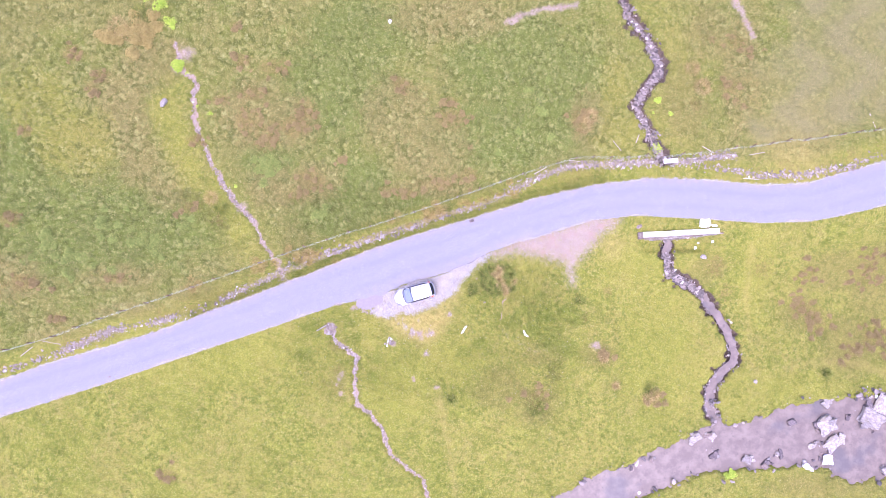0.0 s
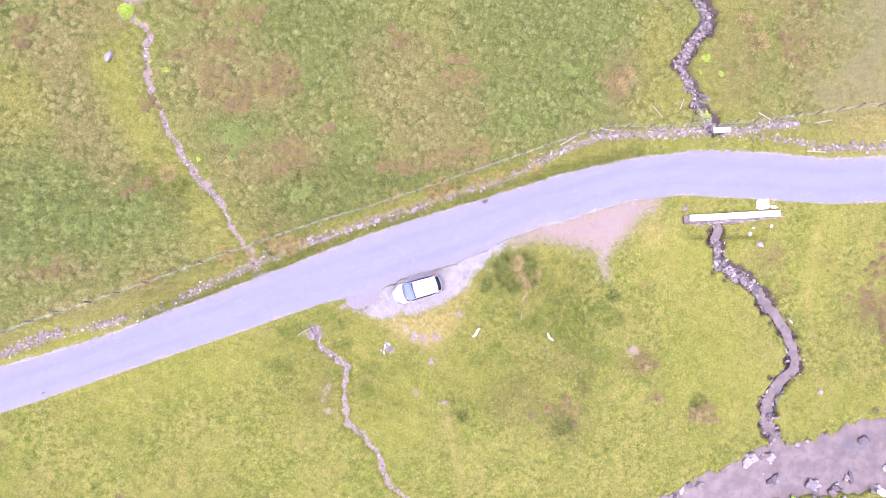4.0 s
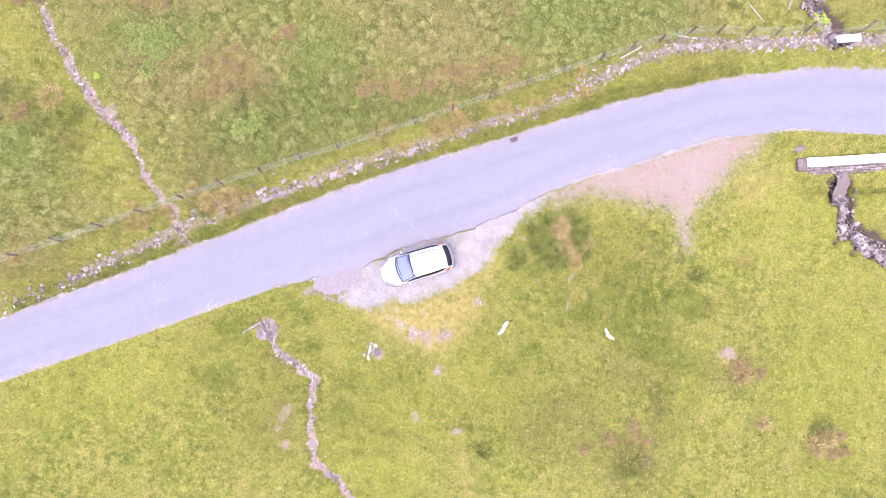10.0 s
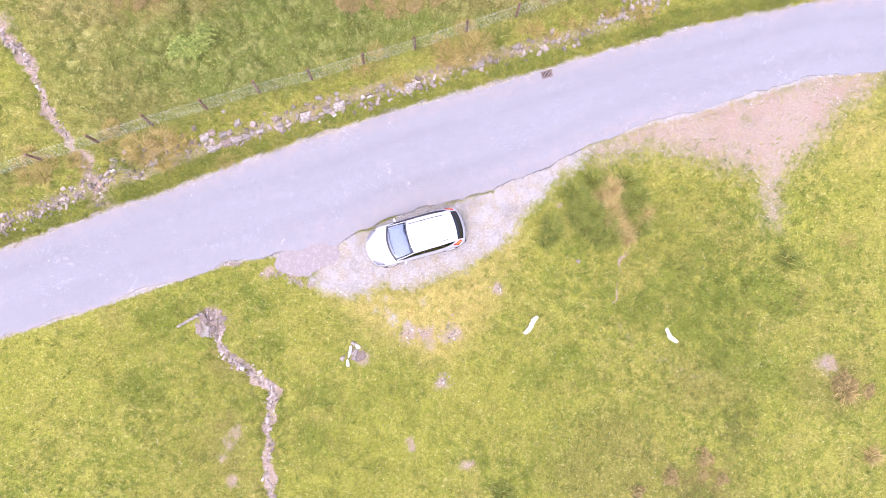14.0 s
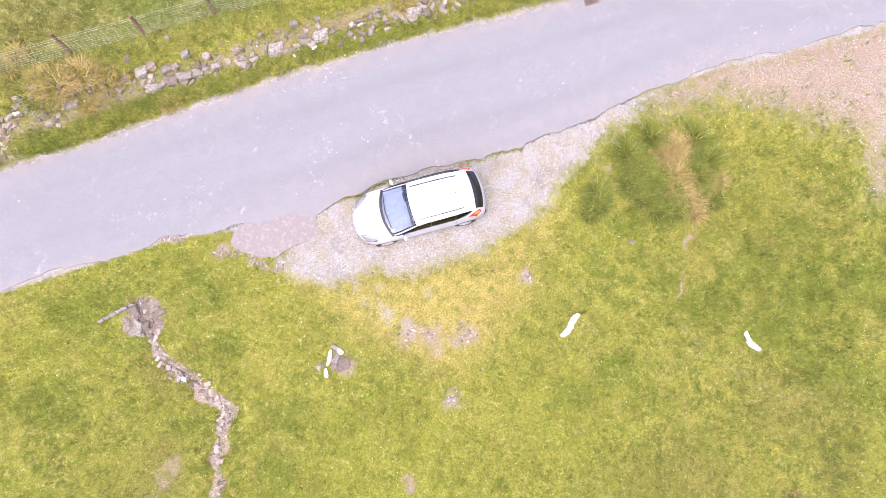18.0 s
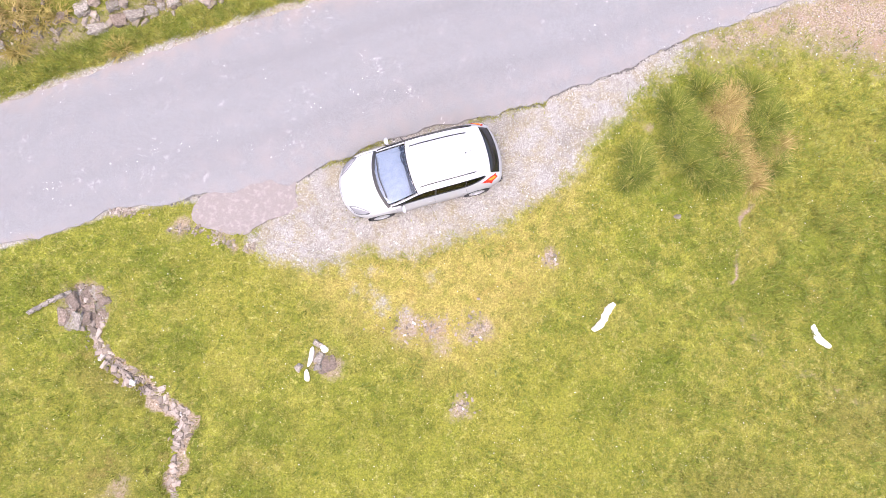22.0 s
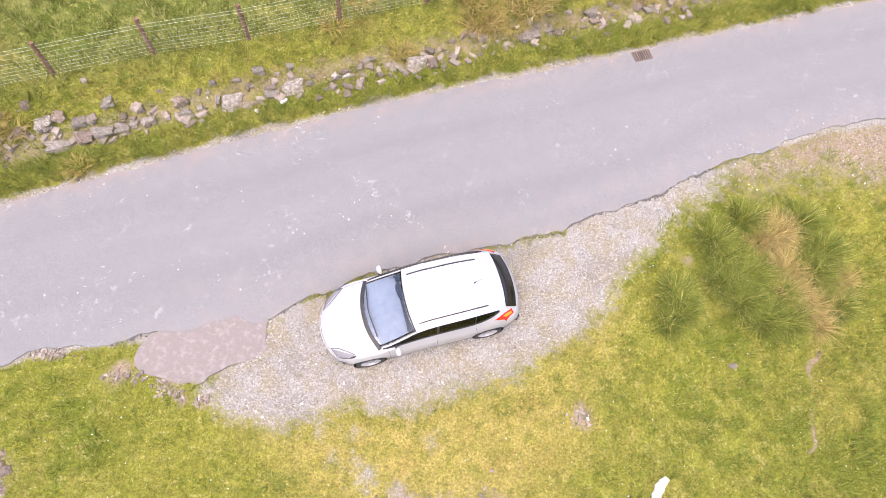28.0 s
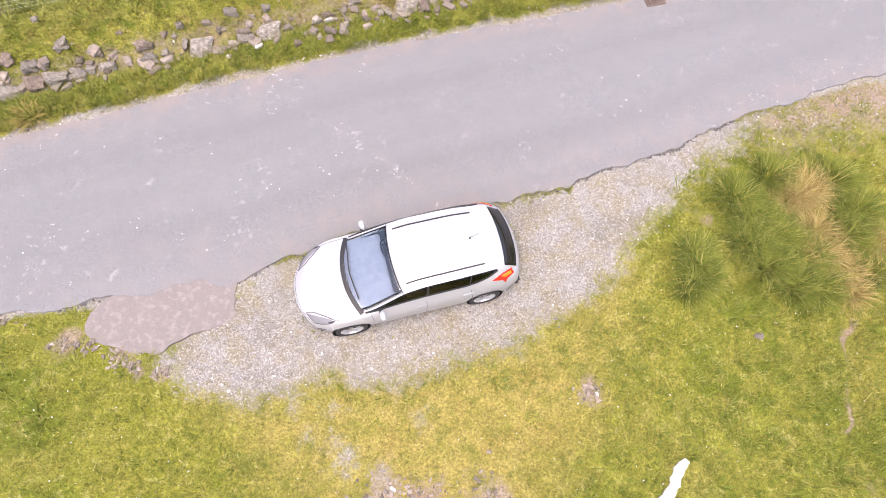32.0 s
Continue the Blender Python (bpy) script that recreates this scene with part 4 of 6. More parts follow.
def shell(zone, side, name, material, lift, parent, label=""):
    pts = half.copy()
    if lift:
        du = np.gradient(pts, axis=0)
        dv = np.gradient(pts, axis=1)
        nn = np.cross(dv, du)
        nn /= np.linalg.norm(nn, axis=2)[..., None] + 1e-9
        nn *= np.where(nn[..., 1:2] + nn[..., 2:3] < 0, -1, 1)
        pts = pts + nn * lift
    if zone == "body":
        for wx in (WHEEL_X, -WHEEL_X):
            d = np.stack([pts[..., 0] - wx, pts[..., 2] - .33], -1)
            r = np.linalg.norm(d, axis=-1)
            sel = (r < .375) & (np.arange(npt)[None] < LOW)
            push = d / np.maximum(r, 1e-6)[..., None] * .375
            hole = sel & (r < .34)
            pts[..., 0] = np.where(sel, wx + push[..., 0], pts[..., 0])
            pts[..., 2] = np.where(sel, .33 + push[..., 1], pts[..., 2])
            if wx > 0:
                holes = hole
            else:
                holes = holes | hole
    bm = bmesh.new()
    cache = {}

    def vert(i, j, sgn):
        key = (i, j, 1 if j == npt - 1 else sgn)
        if key not in cache:
            p = pts[i, j]
            cache[key] = bm.verts.new((p[0], 0 if j == npt - 1 else sgn * p[1], p[2]))
        return cache[key]

    for i in range(nst - 1):
        xm = (stations[i] + stations[i + 1]) / 2
        for j in range(npt - 1):
            zn = car_zone(xm, j)
            if zone == "body":
                if holes[i, j] and holes[i + 1, j] and holes[i, j + 1] and holes[i + 1, j + 1]:
                    continue
                if zn in ("windscreen", "side_window"):
                    continue
            elif zn != zone:
                continue
            for sgn in side:
                q = [vert(i, j, sgn), vert(i + 1, j, sgn), vert(i + 1, j + 1, sgn), vert(i, j + 1, sgn)]
                if len(set(q)) == 4:
                    bm.faces.new(q)
    if zone == "body":
        for i in (0, nst - 1):
            ring = [vert(i, j, 1) for j in range(npt)] + [vert(i, j, -1) for j in range(npt - 2, -1, -1)]
            bm.faces.new(ring)
    else:
        e = bmesh.ops.extrude_face_region(bm, geom=list(bm.faces))
        inward = (0, -.004 * side[0], -.002) if len(side) == 1 else (-.002, 0, -.004)
        bmesh.ops.translate(bm, verts=[v for v in e["geom"] if isinstance(v, bmesh.types.BMVert)], vec=inward)
    return part(name, bm, material, parent, label, True)


body = shell("body", (1, -1), "body", paint_mat, 0, CAR)
shell("windscreen", (1, -1), "windscreen", screen_mat, .006, CAR, "pale blue-grey windscreen reflecting the sky")
shell("rear_window", (1, -1), "rear_window", glass_mat, .006, CAR, "dark tinted rear window")
shell("side_window", (1,), "side_window", door_glass_mat, .004, CAR, "dark tinted side windows")
shell("side_window", (-1,), "side_window", door_glass_mat, .004, CAR, "dark tinted side windows")
for o in CAR.children:
    if o.name.startswith(("windscreen", "side_window")):
        o.visible_shadow = False
# inside
for sy in (.775, -.775):
    bm = bmesh.new()
    box(bm, 2.7, .03, .52, pose(-.3, sy, .68), .01)
    part("door_card", bm, seat_mat, CAR, "charcoal inner door lining")
bm = bmesh.new()
box(bm, .04, 1.4, .5, pose(1.14, 0, .66), .01)
part("bulkhead", bm, seat_mat, CAR, "dark bulkhead under the windscreen")
bm = bmesh.new()
box(bm, 1.3, .96, .02, pose(-.55, 0, 1.34), .008)
part("headlining", bm, seat_mat, CAR, "dark cloth headlining")
bm = bmesh.new()
box(bm, .78, 1.44, .14, pose(.80, 0, .88, 0, 4, 0), .03, 2)
part("dashboard", bm, dash_mat, CAR, "grey dashboard behind the windscreen")
bm = bmesh.new()
box(bm, 3.2, 1.4, .12, pose(-.3, 0, .40), .03, 1)
part("cabin_floor", bm, seat_mat, CAR)
for sy in (.37, -.37):
    bm = bmesh.new()
    box(bm, .5, .48, .16, pose(-.05, sy, .58, 0, -6, 0), .05, 3)
    box(bm, .16, .46, .60, pose(-.34, sy, .88, 0, -14, 0), .06, 3)
    box(bm, .1, .26, .17, pose(-.43, sy, 1.24, 0, -10, 0), .04, 3)
    part("seat", bm, seat_mat, CAR, "charcoal front seat")
bm = bmesh.new()
box(bm, .5, 1.28, .16, pose(-.92, 0, .60, 0, -6, 0), .05, 3)
box(bm, .16, 1.28, .56, pose(-1.22, 0, .88, 0, -18, 0), .06, 3)
part("rear_seat", bm, seat_mat, CAR, "charcoal rear bench seat")
bm = bmesh.new()
for k in range(24):
    a0 = 2 * math.pi * k / 24
    box(bm, .05, .025, .025, pose(.36, -.37, .92, 0, -62, 0) @ Matrix.Translation((.18 * math.cos(a0), .18 * math.sin(a0), 0)) @ Matrix.Rotation(a0 + math.pi / 2, 4, "Z"))
part("steering_wheel", bm, black_mat, CAR)


def surf(x, v):
    """A point of the shell: station x, and v from 0 at the sill to 1 at the middle of the roof."""
    p = car_points(np.array([x]))[0]
    t = v * (npt - 1)
    j = min(int(t), npt - 2)
    return Vector(p[j] + (p[j + 1] - p[j]) * (t - j))


def strip(name, pts, width, height, material, parent, label="", both=True):
    """A narrow raised strip that follows points on the shell."""
    made = []
    for sgn in ((1, -1) if both else (1,)):
        bm = bmesh.new()
        rows = []
        pp = [Vector((p[0], p[1] * sgn, p[2])) for p in pts]
        for k, p in enumerate(pp):
            t = (pp[min(k + 1, len(pp) - 1)] - pp[max(k - 1, 0)]).normalized()
            outw = Vector((0, sgn * p.y * sgn, .8)).normalized() if abs(p.y) > .3 else Vector((0, 0, 1))
            side_ = t.cross(outw).normalized()
            up = side_.cross(t).normalized()
            if up.dot(outw) < 0:
                up = -up
            rows.append([bm.verts.new(p + side_ * a * width / 2 + up * h) for a, h in ((-1, -.01), (-.8, height), (.8, height), (1, -.01))])
        for a, b_ in zip(rows[:-1], rows[1:]):
            for k in range(3):
                bm.faces.new((a[k], a[k + 1], b_[k + 1], b_[k]))
        bm.faces.new(rows[0])
        bm.faces.new(rows[-1])
        made.append(part(name, bm, material, parent, label, False))
    return made


ve = EDGE / (npt - 1)
vl = LOW / (npt - 1)
# roof mouldings, window surrounds, seams
strip("roof_rail", [surf(x, .695) for x in np.linspace(.21, -1.33, 20)], .026, .012, black_mat, CAR, "dark roof rail")
for xs_ in (-.13, -.98):
    strip("window_pillar", [surf(xs_ - .04 * u, vl + (ve - vl) * (window_low(xs_) + (.98 - window_low(xs_)) * u)) for u in np.linspace(0, 1, 8)], .055 if xs_ > -.5 else .022, .007, black_mat, CAR, "black window pillar")
strip("window_trim", [surf(x, vl + (ve - vl) * (window_low(x) - .04)) for x in np.linspace(1.18, -1.57, 60)], .036, .012, black_mat, CAR, "black window trim")
strip("pillar_trim", [surf(x, ve + .024) for x in np.linspace(1.22, .34, 16)], .014, .006, black_mat, CAR, "black windscreen surround")
strip("screen_header", [surf(.335, v) for v in np.linspace(ve, 1, 12)], .018, .005, black_mat, CAR, "dark band along the windscreen top")
strip("cowl", [surf(1.235, v) for v in np.linspace(ve - .02, 1, 14)], .10, .006, black_mat, CAR, "black cowl with wipers")
strip("bonnet_seam", [surf(x, ve - .05) for x in np.linspace(1.25, 1.95, 14)], .008, .003, seam_mat, CAR)
for xs_ in (1.12, -.09, -1.0):
    strip("door_seam", [surf(xs_ - (.10 * (1 - u) if xs_ < -.5 else 0), .03 + u * (vl - .03)) for u in np.linspace(0, 1, 10)], .009, .003, seam_mat, CAR)
strip("spoiler", [surf(-1.67, v) for v in np.linspace(ve + .02, 1, 12)], .11, .018, paint_mat, CAR, "white roof spoiler")
strip("grille", [surf(2.19, v) for v in np.linspace(vl, 1, 10)], .012, .003, seam_mat, CAR)
strip("wiper", [Vector((1.13 - .14 * abs(u - .5), -.62 + 1.15 * u, 1.045 + .02 * math.sin(u * 3))) for u in np.linspace(0, 1, 10)], .025, .012, black_mat, CAR, "black wiper blade", False)


def lamp_shape(name, corners, material, label, parent, lift=.008):
    """A lamp lens laid on the shell between four (x, v) corners."""
    made = []
    for sgn in (1, -1):
        bm = bmesh.new()
        g = {}
        n = 8
        for a in range(n + 1):
            for c_ in range(n + 1):
                u, w = a / n, c_ / n
                x = (1 - w) * ((1 - u) * corners[0][0] + u * corners[1][0]) + w * ((1 - u) * corners[3][0] + u * corners[2][0])
                v_ = (1 - w) * ((1 - u) * corners[0][1] + u * corners[1][1]) + w * ((1 - u) * corners[3][1] + u * corners[2][1])
                p = surf(x, v_)
                o = Vector((.35 * (1 if x > 0 else -1), 1, .6)).normalized() * (lift if 0 < a < n and 0 < c_ < n else .002)
                p = p + o
                g[a, c_] = bm.verts.new((p.x, p.y * sgn, p.z))
        for a in range(n):
            for c_ in range(n):
                bm.faces.new((g[a, c_], g[a + 1, c_], g[a + 1, c_ + 1], g[a, c_ + 1]))
        made.append(part(name, bm, material, parent, label, True))
    return made


strip("headlight_rim", [surf(a, v_) for a, v_ in ((2.15, .74), (2.0, .725), (1.86, .67), (1.74, .61), (1.82, .44), (1.92, .41), (2.05, .44), (2.14, .50), (2.16, .62), (2.15, .74))], .016, .012, seam_mat, CAR, "dark headlight outline")
for h in lamp_shape("headlight", [(2.15, .73), (1.78, .62), (1.84, .42), (2.13, .50)], lens_mat, "clear swept-back headlight", CAR):
    pass
lamp_shape("headlight_bezel", [(1.90, .60), (1.72, .605), (1.78, .45), (1.92, .40)], black_mat, "dark headlight tip", CAR, .011)
lamp_shape("fog_lamp_recess", [(2.19, .10), (2.05, .10), (2.07, .15), (2.19, .16)], black_mat, "black fog lamp recess", CAR, .005)
lamp_shape("tail_light", [(-1.90, .62), (-1.44, .335), (-1.80, .205), (-1.98, .46)], red_lamp_mat, "red tail light", CAR)
lamp_shape("tail_light_indicator", [(-1.89, .56), (-1.62, .40), (-1.76, .33), (-1.94, .47)], amber_lamp_mat, "amber indicator in the tail light", CAR, .014)

for sgn in (1, -1):
    bm = bmesh.new()
    bmesh.ops.create_uvsphere(bm, u_segments=18, v_segments=12, radius=1, matrix=pose(.69, sgn * .93, 1.03, 0, 8, -14 * sgn) @ Matrix.Diagonal((.075, .105, .07, 1)))
    for v_ in bm.verts:
        if v_.co.x < .655:
            v_.co.x = .655
    mir = part("door_mirror", bm, paint_mat, CAR, "white door mirror", True)
    bm = bmesh.new()
    box(bm, .06, .12, .035, pose(.72, sgn * .83, 1.0), .01)
    part("mirror_arm", bm, black_mat, mir)
    for hx in (.03, -.96):
        bm = bmesh.new()
        p = surf(hx, .215)
        box(bm, .21, .03, .03, pose(p.x, sgn * (p.y + .012), p.z - .015, 0, 2.5, 0), .012, 2)
        part("door_handle", bm, paint_mat, CAR, "white door handle", True)
bm = bmesh.new()
bmesh.ops.create_cone(bm, cap_ends=True, segments=10, radius1=.022, radius2=.010, depth=.05, matrix=pose(-1.17, 0, float(curve(np.array([-1.17]), Z_TOP)[0]) + .02))
bmesh.ops.create_cone(bm, cap_ends=True, segments=6, radius1=.004, radius2=.003, depth=.20, matrix=pose(-1.25, 0, float(curve(np.array([-1.17]), Z_TOP)[0]) + .08, 0, -60, 0))
part("antenna", bm, black_mat, CAR, "short black roof antenna")
bm = bmesh.new()
box(bm, .03, .48, .10, pose(-2.135, 0, .62), .008)
part("rear_plate", bm, plain("plate_yellow", [(.6, .45, .06), (.65, .5, .08)], 5, .5, 0, 0, 0, False), CAR, "yellow rear plate")
bm = bmesh.new()
box(bm, .16, 1.46, .16, pose(-2.02, 0, .38), .05, 3)
part("rear_bumper_lower", bm, black_mat, CAR, "black lower rear bumper", True)
bm = bmesh.new()
box(bm, .2, 1.0, .12, pose(1.96, 0, .36), .05, 3)
part("front_bumper_lower", bm, black_mat, CAR, "black lower front grille", True)
bm = bmesh.new()
box(bm, 3.9, 1.45, .22, pose(0, 0, .34), .05, 2)
part("underbody", bm, black_mat, CAR)


def lathe(bm, profile, seg, m):
    rings = []
    for r, y in profile:
        rings.append([bm.verts.new(m @ Vector((r * math.cos(2 * math.pi * k / seg), y, r * math.sin(2 * math.pi * k / seg)))) for k in range(seg)])
    for a, b_ in zip(rings[:-1], rings[1:]):
        for k in range(seg):
            bm.faces.new((a[k], a[(k + 1) % seg], b_[(k + 1) % seg], b_[k]))


def wheel(x, sgn):
    m = pose(x, sgn * .765, WHEEL_R, 0, 0, 0 if sgn > 0 else 180)
    bm = bmesh.new()
    lathe(bm, [(.215, -.10), (.29, -.105), (.312, -.09), (.318, -.05), (.318, .05), (.312, .09), (.29, .105), (.222, .098), (.215, .08)], 40, m)
    tyre = part("wheel", bm, tyre_mat, CAR, "black tyre on a silver alloy wheel", True)
    bm = bmesh.new()
    lathe(bm, [(.225, .095), (.215, .1), (.205, .09), (.2, .02), (.06, .01), (.0, .01)], 40, m)
    part("rim", bm, alloy_mat, tyre, "silver alloy rim", True)
    bm = bmesh.new()
    for k in range(5):
        for d in (-9, 9):
            a = radians(72 * k + 90 + d)
            box(bm, .16, .02, .024, m @ Matrix.Translation((.135 * math.cos(a), .082, .135 * math.sin(a))) @ Matrix.Rotation(-a, 4, "Y"), .006)
    lathe(bm, [(.055, .07), (.055, .095), (.03, .1), (0.001, .1)], 20, m)
    part("spoke", bm, alloy_mat, tyre, "five twin alloy spokes")
    bm = bmesh.new()
    lathe(bm, [(.19, .025), (.07, .018)], 30, m)
    part("brake_disc", bm, seam_mat, tyre)
    bm = bmesh.new()
    lathe(bm, [(.372, .085), (.372, -.16), (.0, -.16)], 32, pose(x, sgn * .765, .33, 0, 0, 0 if sgn > 0 else 180))
    part("wheel_arch", bm, black_mat, CAR, "dark wheel arch")


for wx in (WHEEL_X, -WHEEL_X):
    for sgn in (1, -1):
        wheel(wx, sgn)

# ---------------------------------------------------------------- fence
FENCE_OFF = [(-60, 2.9), (-44, 2.75), (-37, 2.2), (-29, 2.3), (-20, 2.7), (-15, 2.8), (-11, 2.75), (-7.3, 2.6), (-5.2, 2.4), (-.4, 2.4), (6.6, 2.75), (12.4, 3.0), (16.7, 3.3), (18.4, 3.0), (22, 2.5), (26.6, 2.5), (31, 2.95), (34, 3.8), (40, 4.8), (46.5, 4.1), (51, 3.2), (62, 3.0)]
fence_o = np.array(FENCE_OFF)


def fence_y(x):
    return float(bank_n(x) + np.interp(x, fence_o[:, 0], fence_o[:, 1]))


fence = empty("fence", pose(0, fence_y(0), zat(0, fence_y(0))), "stock fence of weathered posts and galvanised wire netting", "fence")
inv = fence.matrix_world.inverted()
px = -9.67 - 2.28 * 20
posts = []
while px < 60:
    posts.append(px)
    px += 2.28 if px < 10 else 1.9
tops = []
post_me = None
rp = random.Random(3)
for x in posts:
    y = fence_y(x)
    z = zat(x, y)
    h = 1.12 + rp.uniform(-.06, .06)
    if post_me is None:
        bm = bmesh.new()
        bmesh.ops.create_cone(bm, cap_ends=True, segments=8, radius1=.06, radius2=.055, depth=1.4, matrix=pose(0, 0, .45))
        post = part("post", bm, post_mat, fence, "weathered round wooden post")
        post_me = post.data
    else:
        post = new("post", post_me)
        post.parent = fence
        post["label"] = "weathered round wooden post"
    post.matrix_basis = inv @ pose(x, y, z, rp.uniform(-4, 4), rp.uniform(-4, 4), rp.uniform(0, 90))
    tops.append((x, y, z))


def wires(heights, radius):
    """Thin strands from post to post."""
    vs, fs = [], []
    for h in heights:
        for a, b_ in zip(tops[:-1], tops[1:]):
            p, q_ = Vector(a) + Vector((0, -.05, h)), Vector(b_) + Vector((0, -.05, h))
            s = (q_ - p).cross(Vector((0, 0, 1))).normalized() * radius
            u = Vector((0, 0, radius))
            o = len(vs)
            vs += [p + s, p - s * .5 + u, p - s * .5 - u, q_ + s, q_ - s * .5 + u, q_ - s * .5 - u]
            fs += [(o, o + 1, o + 4, o + 3), (o + 1, o + 2, o + 5, o + 4), (o + 2, o, o + 3, o + 5)]
    return vs, fs


for h in (1.06, .96):
    vs, fs = wires((h,), .0026)
    ob = mesh_object("wire", [inv @ v for v in vs], fs, wire_mat, None, False)
    ob.parent = fence
vs, fs = wires((.80, .66, .52, .40, .29, .18, .08), .0017)
for a, b_ in zip(tops[:-1], tops[1:]):
    near = -25 < a[0] < 15
    n = 13 if near else 6
    for k in range(n):
        p = Vector(a).lerp(Vector(b_), (k + .5) / n) + Vector((0, -.05, .06))
        r = .001
        o = len(vs)
        vs += [p + Vector((r, 0, 0)), p + Vector((-r, r, 0)), p + Vector((-r, -r, 0)), p + Vector((r, 0, .74)), p + Vector((-r, r, .74)), p + Vector((-r, -r, .74))]
        fs += [(o, o + 1, o + 4, o + 3), (o + 1, o + 2, o + 5, o + 4), (o + 2, o, o + 3, o + 5)]
net = mesh_object("netting", [inv @ v for v in vs], fs, wire_mat, None, False)
net.parent = fence
net["label"], net["kind"] = "galvanised square wire netting", "stuff"


def plank(x0, y0, x1, y1, w, material, label, lift=.03):
    p, q_ = Vector((x0, y0, zat(x0, y0) + lift)), Vector((x1, y1, zat(x1, y1) + lift))
    d = q_ - p
    bm = bmesh.new()
    box(bm, d.length, w, w * .6, Matrix(), w * .12)
    for v_ in bm.verts:
        v_.co.y += .15 * w * math.sin(v_.co.x * 4)
    ob = part("plank", bm, material, None)
    ob.matrix_world = Matrix.Translation((p + q_) / 2) @ d.to_track_quat("X", "Z").to_matrix().to_4x4()
    return tagged(ob, label, "plank")


for a in ((20.68, 14.27, 21.58, 13.18), (23.54, 14.9, 23.15, 13.98), (-38.4, -6.3, -36.8, -6.7), (-40.65, -7.84, -39.4, -6.9), (48.48, 17.0, 49.05, 15.45), (30.3, 13.6, 31.2, 13.0), (12.1, 10.6, 13.5, 11.35), (15.9, 12.1, 17.4, 11.9), (35.3, 12.6, 37.0, 12.9), (34.6, 10.1, 36.3, 9.98)):
    plank(*a, .09, pale_wood_mat, "bleached wooden plank lying in the grass")

# ---------------------------------------------------------------- bridge parapet and culvert
para = empty("bridge_parapet", pose(27.7, 4.3, zat(27.7, 4.3)), "low stone bridge parapet with a pale coping", "wall")
pinv = para.matrix_world.inverted()
ang = math.degrees(math.atan2(.36, 8.1))
pm = pinv @ pose(27.70, 4.30, -.26, 0, 0, ang)
bm = bmesh.new()
box(bm, 8.1, .42, 2.2, pm @ pose(0, 0, -1.15))
part("core", bm, red_stone_mat, para, "dark stone wall face")
rp = random.Random(8)
x = -4.05
while x < 4.0:
    w = min(rp.uniform(.7, 1.1), 4.05 - x)
    bm = bmesh.new()
    box(bm, w - .012, .56, .12, pm @ pose(x + w / 2, rp.uniform(-.01, .01), .0, 0, 0, rp.uniform(-.5, .5)), .02, 2)
    part("coping_stone", bm, white_stone_mat, para)
    x += w
for rowz in range(5):
    x = -4.15
    while x < 4.1:
        w = rp.uniform(.25, .55)
        if not (rowz >= 3 and -1.75 < x + w / 2 < -.55):
            bm = bmesh.new()
            box(bm, w - .02, .14, .27, pm @ pose(x + w / 2, -.235 - rp.uniform(0, .05) - rowz * .09, -.22 - rowz * .29, rp.uniform(-4, 4), 0, rp.uniform(-3, 3)), .035, 1)
            part("face_stone", bm, red_stone_mat if rp.random() < .6 else stone_mat, para)
        x += w
bm = bmesh.new()
box(bm, .6, .75, .9, pm @ pose(-4.25, -.05, -.55), .06, 1)
part("end_stone", bm, red_stone_mat, para, "rough stone at the wall end")
# no opening is cut: a black panel gives the shade of the culvert
bm = bmesh.new()
box(bm, 1.05, .1, .75, pm @ pose(-1.15, -.225, -1.3), .02)
part("culvert_shade", bm, black_mat, para, "black panel standing in for the culvert's shade")

slab1 = [(29.75, 5.75), (30.85, 5.8), (30.9, 4.95), (30.3, 4.8), (29.65, 4.9)]
s1 = slab("concrete_slab", slab1, zat(30.3, 5.3) + .09, .2, concrete_mat, "pale concrete slab between lane and parapet")
s1["category"], s1["kind"] = "slab", "object"
s2 = slab("concrete_slab", [(30.95, 5.2), (31.6, 5.15), (31.75, 4.95), (31.0, 4.9)], zat(31.3, 5.1) + .09, .2, concrete_mat, "small pale concrete slab beside the parapet")
s2["category"], s2["kind"] = "slab", "object"
bm = bmesh.new()
box(bm, 1.5, .46, .22, pose(26.8, 12.0, zat(26.8, 11.4) + .32, 0, 0, 3), .03, 2)
tagged(part("culvert_lintel", bm, white_stone_mat, None), "pale concrete culvert lintel beside the fence", "slab")

# ---------------------------------------------------------------- ruined wall along the bank
ruin = empty("ruined_wall", pose(-3, float(road_n(-3)) + 1, zat(-3, road_n(-3) + 1)), "tumbled dry-stone wall along the bank", "wall")
rinv = ruin.matrix_world.inverted()
RUIN_OFF = [(-43, .75), (-37, .45), (-31.5, .7), (-26.3, .08), (-22, .22), (-19, .66), (-16.5, .9), (-15, 1.1), (-13.4, 1.45), (-10, 1.45), (-8.6, 1.28), (-5.6, 1.1), (-2.2, .95), (-.8, .9), (1.1, 1.0), (3.4, 1.15), (6.2, 1.1), (8.4, 1.4), (10, 1.7), (15.5, 2.6), (20.4, 2.05), (23, 1.9), (28.5, 2.0), (31, 2.5), (33.4, 3.0)]
RUIN_FILL = [(-42.5, -33.5, .9), (-32.2, -30.4, .7), (-28, -25.6, .8), (-21, -17.5, .9), (-15.9, -14.9, .6), (-14.2, -10.7, 1.0), (-7.3, -6.5, .3), (-6.4, -4.4, .3), (-3.4, -2.5, .5), (-2.1, -1.5, .5), (-.1, .3, .6), (.4, 1.6, .5), (2.2, 6.4, .8), (7.6, 9.8, .8), (12, 13.0, .4), (15, 33.5, .8)]
